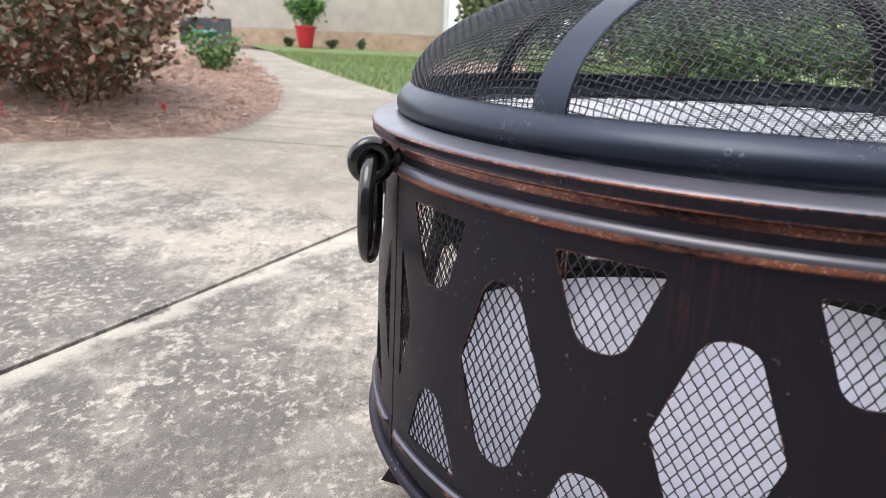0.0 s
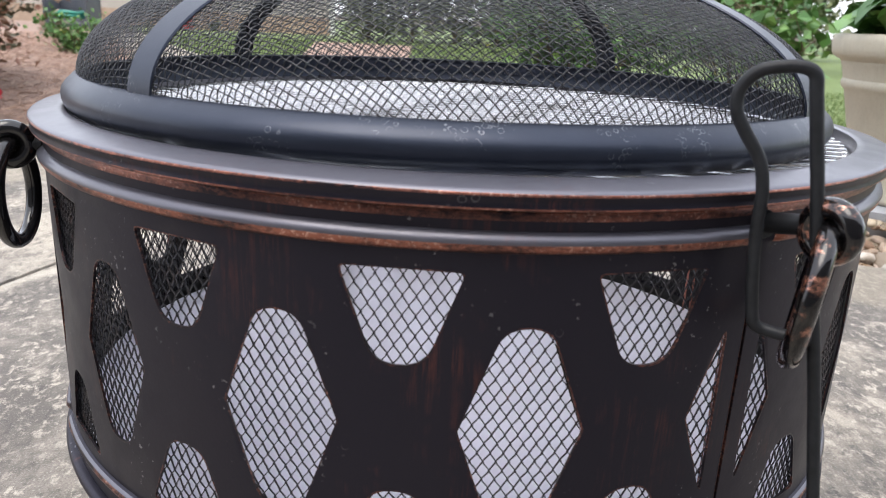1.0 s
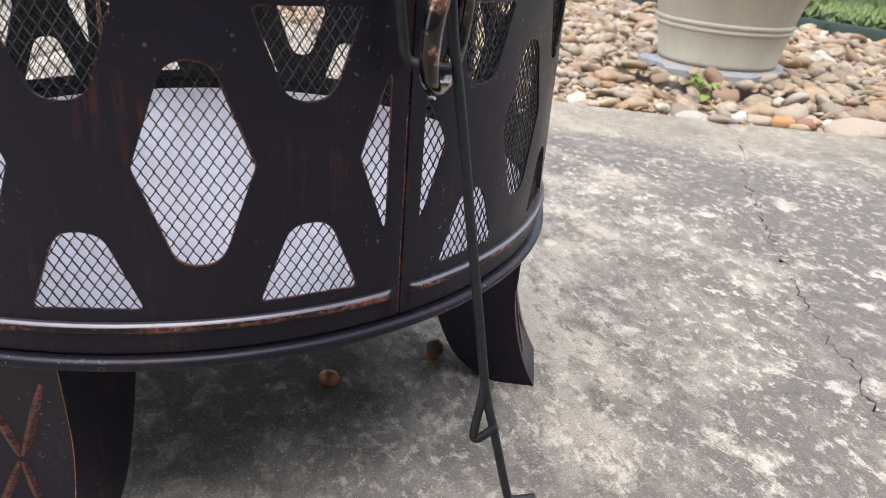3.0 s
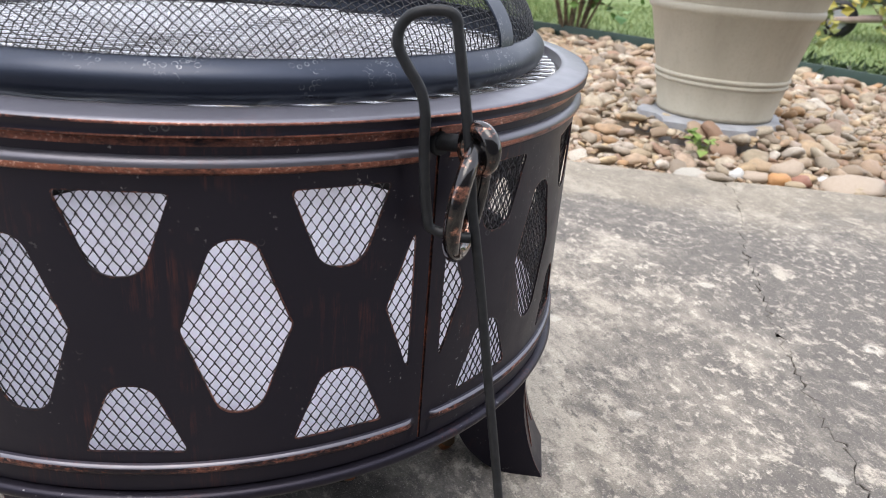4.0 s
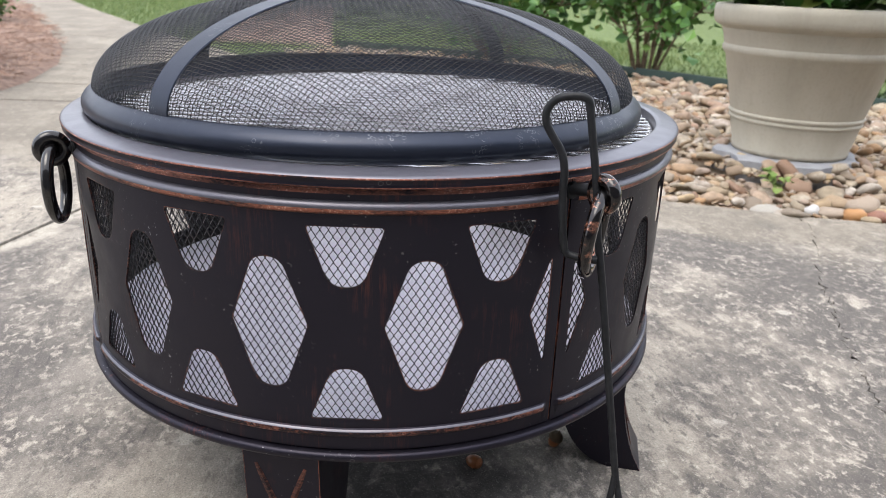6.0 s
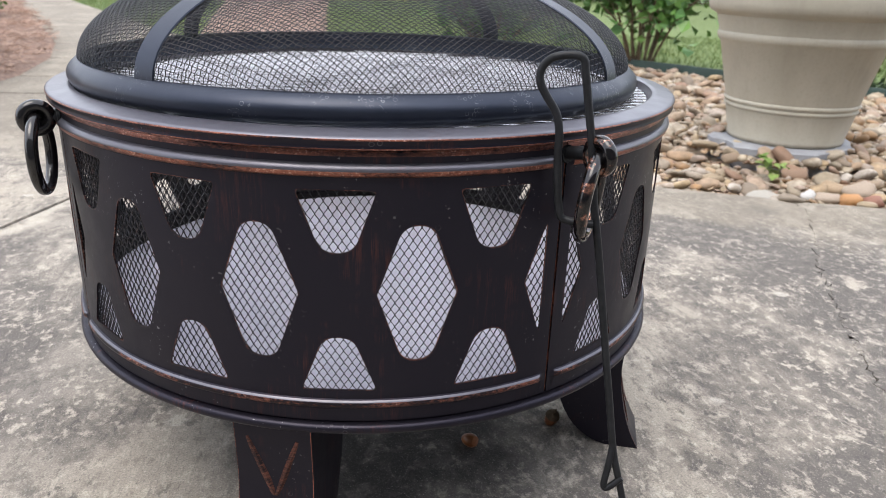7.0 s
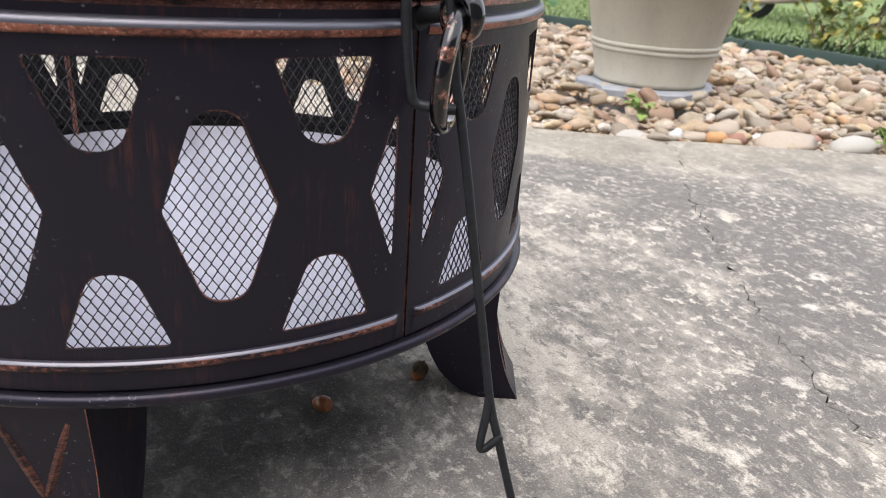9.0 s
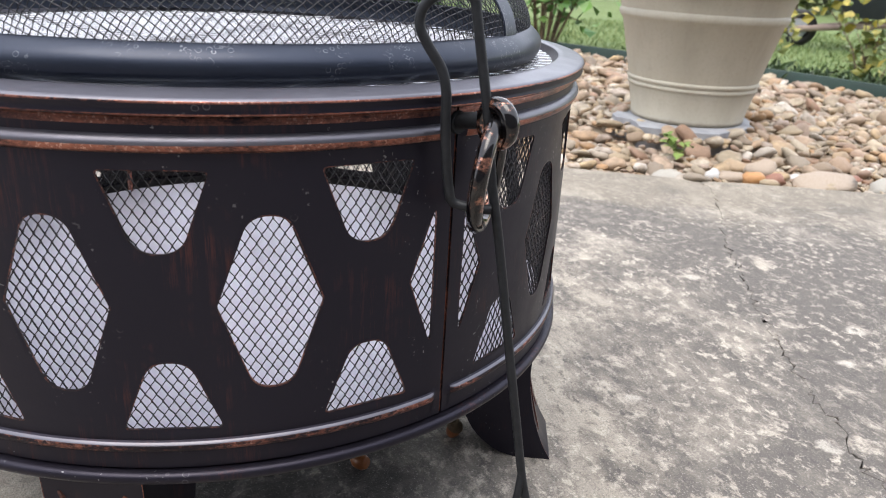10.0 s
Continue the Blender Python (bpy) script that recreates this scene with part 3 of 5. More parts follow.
# ---- plants ----
def leaves(name, centres, size, material, seed, parent=None, slim=0.45, up=0.3, label=""):
    """Many small folded leaves at the given places."""
    rng = np.random.default_rng(seed)
    c = np.asarray(centres)
    n = len(c)
    d = rng.normal(size=(n, 3))
    d[:, 2] = d[:, 2] * 0.6 + up
    d /= np.linalg.norm(d, axis=1)[:, None]
    s = np.cross(d, rng.normal(size=(n, 3)))
    s /= np.linalg.norm(s, axis=1)[:, None]
    k = np.cross(d, s)
    L = size * rng.uniform(0.6, 1.3, n)[:, None]
    tip, mid = c + d * L, c + d * L * 0.45
    v = np.stack([c, mid + s * L * slim + k * L * 0.12, tip, mid - s * L * slim + k * L * 0.12], 1).reshape(-1, 3)
    i = np.arange(n)[:, None] * 4
    f = np.concatenate([i + [0, 1, 2], i + [0, 2, 3]])
    return raw(name, v, f, material, parent, label)


def shrub(name, label, base, spread, height, stems, count, size, material, seed, slim=0.45, bare=0.2, stem_r=0.009):
    """A shrub: stems that fork from the ground and leaves along and round the twigs."""
    rnd = random.Random(seed)
    top = thing(name, label, "shrub", at=base)
    spots = []
    for i in range(stems):
        a = 2 * math.pi * (i + rnd.random()) / stems
        out = rnd.uniform(0.35, 1.0) * spread
        h = height * rnd.uniform(0.65, 1.0) * (1.15 - 0.45 * out / spread)
        tipp = Vector((math.cos(a) * out, math.sin(a) * out, h))
        foot = Vector((math.cos(a) * 0.12 * spread, math.sin(a) * 0.12 * spread, -0.03))
        mid = foot.lerp(tipp, 0.5) + Vector((rnd.uniform(-0.1, 0.1) * spread, rnd.uniform(-0.1, 0.1) * spread, 0.06 * height))
        pts = glide([foot, mid, tipp], 6)
        bm = bmesh.new()
        tube(bm, pts, [stem_r * (1 - 0.75 * k / (len(pts) - 1)) for k in range(len(pts))], 6)
        twigs = [pts]
        for _ in range(4):
            j = rnd.randrange(int(len(pts) * 0.35), len(pts) - 1)
            p = pts[j]
            e = p + Vector((rnd.uniform(-1, 1), rnd.uniform(-1, 1), rnd.uniform(-0.1, 0.9))) * 0.33 * height
            tw = glide([p, p.lerp(e, 0.5) + Vector((0, 0, 0.03 * height)), e], 4)
            tube(bm, tw, [stem_r * 0.45 * (1 - 0.6 * k / (len(tw) - 1)) for k in range(len(tw))], 5)
            twigs.append(tw)
        part("stem", bm, BARK, top)
        for _ in range(count // stems):
            tw = rnd.choice(twigs)
            k = rnd.uniform(bare, 1.0) * (len(tw) - 1)
            p = tw[int(k)].lerp(tw[min(int(k) + 1, len(tw) - 1)], k % 1)
            g2 = 0.09 * height
            q = p + Vector((rnd.gauss(0, g2), rnd.gauss(0, g2), rnd.gauss(0, g2)))
            spots.append((q.x, q.y, max(q.z, 0.01)))
    leaves("foliage", spots, size, material, seed + 1, top, slim)
    return top



# ---- the fire pit ----
R, A0 = 0.311, -8.76
SEAM = A0 + 33.75
pit = thing("fire_pit", "round dark bronze steel fire pit with cut-out diamonds, rubbed copper edges", "fire pit")

D_HALF, T_HALF, B_HALF = 0.0312, 0.0288, 0.0287
Z_T, Z_TB, Z_D, Z_DT, Z_DB, Z_B, Z_BT = 0.3633, 0.316, 0.2815, 0.3352, 0.2262, 0.1988, 0.2443


def diamond(s):
    return rounded([(s - D_HALF, Z_D), (s - 0.0112, Z_DT + 0.0012), (s + 0.0112, Z_DT + 0.0012), (s + D_HALF, Z_D), (s + 0.0112, Z_DB - 0.0012), (s - 0.0112, Z_DB - 0.0012)], [0.0045, 0.015, 0.015, 0.0045, 0.015, 0.015], 8)


def upper(s):
    return rounded([(s - T_HALF - 0.001, Z_T), (s - 0.0122, Z_TB - 0.0008), (s + 0.0122, Z_TB - 0.0008), (s + T_HALF + 0.001, Z_T)], [0.003, 0.0165, 0.0165, 0.003], 8)


def lower(s):
    return rounded([(s - B_HALF - 0.001, Z_B), (s + B_HALF + 0.001, Z_B), (s + 0.0112, Z_BT + 0.001), (s - 0.0112, Z_BT + 0.001)], [0.003, 0.003, 0.015, 0.015], 8)


def half_diamond(s, side):
    return rounded([(s + side * D_HALF, Z_D), (s + side * 0.0125, Z_DT - 0.003), (s + side * 0.0125, Z_DB + 0.003)], [0.005, 0.002, 0.002])


def ridge(bm, prof, a0, a1, n, mats):
    """A pressed ridge round a panel, run out flat before either end."""
    cols = []
    for i in range(n + 1):
        a = radians(a0 + (a1 - a0) * i / n)
        d = min(i, n - i) * R * radians(a1 - a0) / n
        t = min(1.0, max(0.0, (d - 0.0035) / 0.0075))
        t = t * t * (3 - 2 * t)
        cols.append([bm.verts.new(((R + max(0, r - R) * t + min(0, r - R)) * math.sin(a), -(R + max(0, r - R) * t + min(0, r - R)) * math.cos(a), z)) for r, z in prof])
    for i, (p, q) in enumerate(zip(cols, cols[1:])):
        for k in range(len(prof) - 1):
            f = bm.faces.new((p[k], q[k], q[k + 1], p[k + 1]))
            f.material_index = mats[k] if 1 < i < n - 2 or k > 6 else 0


def panel_mesh():
    """One quarter of the drum wall, flat in (arc length, z), cut, then rolled round the axis."""
    width = R * radians(90)
    step = width / 4
    holes = [half_diamond(0, 1), half_diamond(width, -1)]
    holes += [diamond(step * k) for k in (1, 2, 3)]
    holes += [f(step * (k + 0.5)) for k in range(4) for f in (upper, lower)]
    z0, z1 = 0.1965, 0.3668
    pts, edges = [], []
    s0, s1 = 0.0012, width - 0.0012
    nx, nz = 144, 14
    border = [(s0 + (s1 - s0) * i / nx, z0) for i in range(nx)] + [(s1, z0 + (z1 - z0) * i / nz) for i in range(nz)]
    border += [(s1 - (s1 - s0) * i / nx, z1) for i in range(nx)] + [(s0, z1 - (z1 - z0) * i / nz) for i in range(nz)]
    fringe = []
    for h in holes:
        c = sum((Vector(q) for q in h), Vector((0, 0))) / len(h)
        fringe.append([Vector(q) + (Vector(q) - c).normalized() * 0.0009 for q in h])
    for loop in [border] + holes + fringe:
        b = len(pts)
        pts += [Vector(p) for p in loop]
        edges += [(b + i, b + (i + 1) % len(loop)) for i in range(len(loop))]
    for i in range(1, nx):
        for k in range(1, nz):
            p = (s0 + (s1 - s0) * i / nx, z0 + (z1 - z0) * k / nz)
            if not any(min(math.hypot(p[0] - q[0], p[1] - q[1]) for q in h) < 0.0030 for h in holes):
                pts.append(Vector(p))
    v, _, f, *_ = delaunay_2d_cdt(pts, edges, [], 0, 1e-6)
    bm = bmesh.new()
    bv = [bm.verts.new(around(R, math.degrees(p.x / R), p.y)) for p in v]
    for t in f:
        c = sum((v[i] for i in t), Vector((0, 0))) / len(t)
        if s0 <= c.x <= s1 and not any(inside(c, h) for h in holes):
            f_new = bm.faces.new([bv[i] for i in t])
            if any(inside(c, h) for h in fringe):
                f_new.material_index = 3
    for q in [q for q in bm.verts if not q.link_faces]:
        bm.verts.remove(q)
    a0, a1 = math.degrees(s0 / R), math.degrees(s1 / R)
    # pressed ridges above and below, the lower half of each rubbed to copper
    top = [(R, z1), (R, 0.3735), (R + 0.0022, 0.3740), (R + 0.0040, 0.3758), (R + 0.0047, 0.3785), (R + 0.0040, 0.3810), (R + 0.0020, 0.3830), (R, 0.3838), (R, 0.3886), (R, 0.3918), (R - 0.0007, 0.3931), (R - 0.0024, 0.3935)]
    # upper faces get the bronze lightened to imitate sky sheen
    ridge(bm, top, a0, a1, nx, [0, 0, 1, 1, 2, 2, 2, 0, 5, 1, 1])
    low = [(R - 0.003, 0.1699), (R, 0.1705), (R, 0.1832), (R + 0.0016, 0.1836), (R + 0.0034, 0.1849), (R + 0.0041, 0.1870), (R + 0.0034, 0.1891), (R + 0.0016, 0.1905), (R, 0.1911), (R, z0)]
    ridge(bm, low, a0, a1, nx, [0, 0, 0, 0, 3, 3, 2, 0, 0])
    bmesh.ops.remove_doubles(bm, verts=bm.verts[:], dist=0.0002)
    bmesh.ops.recalc_face_normals(bm, faces=bm.faces[:])
    for f in bm.faces:
        c = f.calc_center_median()
        if Vector((c.x, c.y, 0)).dot(f.normal) < -0.05:
            f.normal_flip()
    skin = {f for f in bm.faces}
    bmesh.ops.solidify(bm, geom=bm.faces[:], thickness=0.0014)
    bm.normal_update()
    for f in bm.faces:
        if len(f.verts) == 4 and f not in skin:
            c = f.calc_center_median()
            radial = abs(Vector((c.x, c.y, 0)).normalized().dot(f.normal))
            if radial < 0.35 and 0.197 < c.z < 0.366:
                f.material_index = 3
    # inward faces in a darker black than the bronze outside
    for f in bm.faces:
        c = f.calc_center_median()
        if Vector((c.x, c.y, 0)).normalized().dot(f.normal) < -0.6:
            f.material_index = 4
    return bm


def flange_mesh(a, s):
    """The folded end of a panel at the seam."""
    bm = bmesh.new()
    lathe(bm, [(R - 0.0016, 0.1707), (R - 0.0016, 0.3922), (R - 0.012, 0.3922), (R - 0.012, 0.1707), (R - 0.0016, 0.1707)], a, a + s * 0.26, 1)
    bmesh.ops.holes_fill(bm, edges=bm.edges[:], sides=4)
    bmesh.ops.recalc_face_normals(bm, faces=bm.faces[:])
    return bm


first = part("side_panel", panel_mesh(), (BRONZE, COPPER, SHEENPAINT, EDGECU, INNER, CROSSCU), pit)
ends = [part("flange", flange_mesh(a, s), COPPER, first) for a, s in ((0.015, 1), (89.985, -1))]
first.rotation_euler = (0, 0, radians(SEAM - 90))
for k in (1, 2, 3):
    ob = new("side_panel", first.data)
    ob.parent, ob.rotation_euler = pit, (0, 0, radians(SEAM - 90 + 90 * k))
    for e in ends:
        fl = new("flange", e.data)
        fl.parent = ob

# expanded-metal liner behind the cut-outs
def liner():
    r, pitch, rise = R - 0.0042, 0.0066, 0.0102
    n = round(2 * math.pi * r / pitch)
    z0, z1 = 0.186, 0.374
    rows = round((z1 - z0) / (rise / 2))
    verts, faces = [], []
    for hand in (1, -1):
        for i in range(n):
            base = len(verts)
            for k in range(rows + 1):
                # strands run straight between knots, with a short upright knot
                for part_t in (0.0, 0.13):
                    side = (i + hand * (k * 0.5)) * pitch / r
                    z = z0 + (z1 - z0) * (k + part_t) / rows
                    tilt = 0.0004 * (1 if (k % 2) == 0 else -1) * hand
                    for ds, dr in ((-0.00032, 0.0004), (0.00032, 0.0004), (0.00032, -0.0004), (-0.00032, -0.0004)):
                        a = side + ds / r
                        verts.append(((r + dr + tilt) * math.sin(a), -(r + dr + tilt) * math.cos(a), z))
            for k in range(2 * rows + 1):
                b = base + 4 * k
                for e in range(4):
                    faces.append((b + e, b + (e + 1) % 4, b + 4 + (e + 1) % 4, b + 4 + e))
    return verts, faces


tagged(raw("mesh_liner", *liner(), LINER, pit, "black expanded-metal mesh behind the openings"), kind="stuff")

# rim, its top in the bronze that has sky reflection painted in
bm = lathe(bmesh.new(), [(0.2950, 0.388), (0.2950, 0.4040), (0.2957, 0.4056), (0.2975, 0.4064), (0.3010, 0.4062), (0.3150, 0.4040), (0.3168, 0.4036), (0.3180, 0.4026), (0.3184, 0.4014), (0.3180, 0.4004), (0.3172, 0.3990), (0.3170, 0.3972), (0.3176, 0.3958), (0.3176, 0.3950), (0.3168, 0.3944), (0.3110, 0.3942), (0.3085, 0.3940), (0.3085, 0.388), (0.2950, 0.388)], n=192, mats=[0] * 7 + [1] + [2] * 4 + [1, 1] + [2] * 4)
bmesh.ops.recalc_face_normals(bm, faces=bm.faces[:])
part("rim", bm, (SHEENPAINT, COPPER, BRONZE), pit, "rolled bronze rim ring")
# base ring and the galvanised bottom
bm = lathe(bmesh.new(), [(0.298, 0.1686), (0.3134, 0.1688), (0.3156, 0.1680), (0.3170, 0.1661), (0.3172, 0.1640), (0.3164, 0.1618), (0.3146, 0.1604), (0.3120, 0.1598), (0.298, 0.1598), (0.298, 0.1686)], n=192)
bmesh.ops.recalc_face_normals(bm, faces=bm.faces[:])
part("base_ring", bm, BRONZE, pit)
bm = lathe(bmesh.new(), [(0.0005, 0.1660), (0.15, 0.1662), (0.26, 0.1680), (0.290, 0.1710), (0.3015, 0.1775), (0.3025, 0.1770), (0.291, 0.1695), (0.26, 0.1655), (0.0005, 0.1640)], n=128, mats=[0, 0, 0, 0, 1, 1, 1, 1])
part("ash_pan", bm, (PAN, INNER), pit, "pale grey galvanised steel bottom pan")


# legs
def leg_mesh():
    outer = glide([(0.3035, 0, 0.166), (0.3010, 0, 0.125), (0.3005, 0, 0.090), (0.3075, 0, 0.052), (0.3175, 0, 0.022), (0.3290, 0, 0.0)], 4)
    inner = glide([(0.212, 0, 0.166), (0.218, 0, 0.115), (0.229, 0, 0.070), (0.247, 0, 0.030), (0.270, 0, 0.008), (0.292, 0, 0.0)], 4)
    bm = bmesh.new()
    w, t = 0.0345, 0.0022

    def put(p, y):
        return bm.verts.new((y, -p.x, p.z))
    # front face with thickness
    cols = [[put(p, y) for p in outer] for y in (-w, -w * 0.98, w * 0.98, w)]
    back = [[put(Vector((p.x - t, 0, p.z)), y) for p in outer] for y in (-w, w)]
    for a, b in zip(cols, cols[1:]):
        for k in range(len(outer) - 1):
            f = bm.faces.new((a[k], b[k], b[k + 1], a[k + 1]))
            f.material_index = 0 if a is cols[1] else 1
    for k in range(len(outer) - 1):
        bm.faces.new((back[1][k], back[0][k], back[0][k + 1], back[1][k + 1])).material_index = 2
    # side cheeks
    for y, s in ((-w, 1), (w, -1)):
        for dy in (0, s * t):
            o, i = [put(p, y + dy) for p in outer], [put(p, y + dy) for p in inner]
            for k in range(len(outer) - 1):
                bm.faces.new((o[k], o[k + 1], i[k + 1], i[k]))
        a, b = [put(p, y) for p in inner], [put(p, y + s * t) for p in inner]
        for k in range(len(inner) - 1):
            bm.faces.new((a[k], b[k], b[k + 1], a[k + 1]))
    bmesh.ops.remove_doubles(bm, verts=bm.verts[:], dist=0.0001)
    return bm


def cross_mesh():
    """The pressed cross on the face of a leg."""
    bm = bmesh.new()
    def face_r(z):
        return float(np.interp(z, [0, 0.022, 0.052, 0.09, 0.125, 0.166], [0.329, 0.3175, 0.3075, 0.3005, 0.301, 0.3035]))
    for s in (-1, 1):
        for zs, ys in (((0.141, 0.113, 0.0830), (0.0225, 0.0120, 0.001)), ((0.0795, 0.053, 0.027), (0.001, 0.0115, 0.0225))):
            pts = [(s * y, 0.0016 - face_r(z), z) for z, y in zip(zs, ys)]
            tube(bm, glide(pts, 5), [0.0016 + 0.0025 * math.sin(math.pi * (0.12 + 0.8 * k / 10)) for k in range(11)], 6, flat=0.7)
    return bm


leg = part("leg", leg_mesh(), (BRONZE, COPPER, INNER), pit)
cross = part("pressed_cross", cross_mesh(), CROSSCU, leg, "rubbed copper pressed cross")
leg.rotation_euler = (0, 0, radians(SEAM - 45))
for k in (1, 2, 3):
    ob = new("leg", leg.data)
    ob.parent, ob.rotation_euler = pit, (0, 0, radians(SEAM - 45 + 90 * k))
    cr = new("pressed_cross", cross.data)
    cr.parent = ob


# ring handles on two seams
def handle(angle, out, zc, swing, lean, metal):
    m = Matrix.Rotation(radians(angle), 4, "Z")
    c = Vector((0, -(R + out), zc))
    eye = bmesh.new()
    tube(eye, [c + Vector((0, 0.0105 * math.cos(t), 0.0105 * math.sin(t))) for t in np.linspace(0, 2 * np.pi, 32, endpoint=False)], 0.0056, 12, True)
    loops = set(eye.faces)
    tube(eye, [Vector((0, -R + 0.004, 0.3835)), Vector((0, -R - out + 0.012, zc))], [0.0052, 0.0052], 12)
    tube(eye, [Vector((0, -R - 0.0008, 0.3835)), Vector((0, -R - 0.003, 0.3835))], [0.0075, 0.0066], 14)
    bmesh.ops.recalc_face_normals(eye, faces=eye.faces[:])
    for f in eye.faces:
        f.material_index = 0 if f in loops else 1
    e = part("eye_bolt", eye, (metal, POKER), pit, "glossy enamelled eye bolt")
    e.matrix_basis = m
    ring = bmesh.new()
    loop = []
    for t in np.linspace(0, 2 * np.pi, 48, endpoint=False):
        x, z = 0.0270 * math.sin(t), 0.0320 * math.cos(t) - 0.0320
        loop.append(Vector((x, 0, z)))
    tube(ring, loop, 0.0052, 12, True)
    bmesh.ops.recalc_face_normals(ring, faces=ring.faces[:])
    g = part("ring_handle", ring, metal, pit, "thick enamelled hanging ring")
    g.matrix_basis = m @ Matrix.Translation(c + Vector((0, 0, 0.0005))) @ Matrix.Rotation(radians(swing), 4, "Z") @ Matrix.Rotation(radians(lean), 4, "X")


handle(SEAM - 90, 0.0185, 0.3835, -22, 0, GLOSS)
handle(SEAM, 0.035, 0.3890, 34, 6, GLOSSCU)

# ---- cooking grate ----
grate = thing("cooking_grate", "plated round wire cooking grate resting in the rim", "grate")
ROD = radians(-13)
u, w = Vector((math.cos(ROD), math.sin(ROD), 0)), Vector((-math.sin(ROD), math.cos(ROD), 0))
pitch = 0.0188
for k in range(-15, 16):
    o = k * pitch
    if abs(o) < 0.290:
        h = math.sqrt(0.2905 ** 2 - o * o)
        bm = bmesh.new()
        tube(bm, [w * o - u * h + Vector((0, 0, 0.3990)), w * o + Vector((0, 0, 0.3990)), w * o + u * h + Vector((0, 0, 0.3990))], 0.0019, 8)
        part("rod", bm, CHROME, grate)
bm = bmesh.new()
tube(bm, [around(0.2910, a, 0.3955) for a in np.linspace(0, 360, 96, endpoint=False)], 0.003, 8, True)
part("hoop", bm, CHROME, grate)
for o in (-0.15, 0.15):
    bm = bmesh.new()
    h = math.sqrt(0.2905 ** 2 - o * o)
    tube(bm, [u * o - w * h + Vector((0, 0, 0.3935)), u * o + w * h + Vector((0, 0, 0.3935))], 0.003, 8)
    part("cross_bar", bm, CHROME, grate)

# ---- domed spark screen ----
LC, LR, LH, LZ = (-0.0095, 0.006), 0.2800, 0.098, 0.4250
lid = thing("spark_screen", "domed black wire-mesh spark screen with steel ribs and water spots", "fire pit lid")
bm = lathe(bmesh.new(), [(0.2785, 0.4262), (0.2800, 0.4272), (0.2825, 0.4264), (0.2882, 0.4212), (0.2902, 0.4184), (0.2912, 0.4150), (0.2912, 0.4115), (0.2900, 0.4080), (0.2880, 0.4046), (0.2855, 0.4028), (0.2835, 0.4034), (0.2845, 0.4060), (0.2870, 0.4100), (0.2875, 0.4150), (0.2855, 0.4210), (0.2820, 0.4240), (0.2785, 0.4262)], n=192, centre=LC)
bmesh.ops.recalc_face_normals(bm, faces=bm.faces[:])
part("hoop_band", bm, LID, lid, "satin black rolled band spotted with dried water rings")


def dome_z(r):
    return LZ + LH * math.sqrt(max(0.0, 1 - (r / (LR + 0.001)) ** 2))


def rib_mesh(angle):
    bm = bmesh.new()
    a = radians(angle)
    d, s = Vector((math.sin(a), -math.cos(a), 0)), Vector((math.cos(a), math.sin(a), 0))
    rows = []
    for th in np.linspace(0, 88, 40):
        r = LR * math.cos(radians(th))
        z = LZ + LH * math.sin(radians(th))
        nrm = Vector((d.x * r / LR ** 2, d.y * r / LR ** 2, (z - LZ) / LH ** 2)).normalized()
        c = Vector((*LC, 0)) + d * r + Vector((0, 0, z))
        rows.append([bm.verts.new(c + s * x + nrm * n) for x, n in ((-0.0112, 0.0012), (-0.0106, 0.0022), (0.0106, 0.0022), (0.0112, 0.0012), (0.0106, 0.0004), (-0.0106, 0.0004))])
    for p, q in zip(rows, rows[1:]):
        for k in range(6):
            bm.faces.new((p[k], p[(k + 1) % 6], q[(k + 1) % 6], q[k]))
    bmesh.ops.recalc_face_normals(bm, faces=bm.faces[:])
    return bm


for a in (-40.3, 48.5, 138.0, 227.5):
    part("rib", rib_mesh(a), LID, lid)
bm = lathe(bmesh.new(), [(0.0005, dome_z(0) + 0.004), (0.022, dome_z(0.022) + 0.004), (0.024, dome_z(0.024) + 0.002)], n=40, centre=LC)
part("top_plate", bm, LID, lid)


ANG = np.linspace(0, np.pi / 2, 200)
ARC = np.concatenate([[0], np.cumsum(np.hypot(np.diff(LR * np.sin(ANG)), np.diff(LH * np.cos(ANG))))])


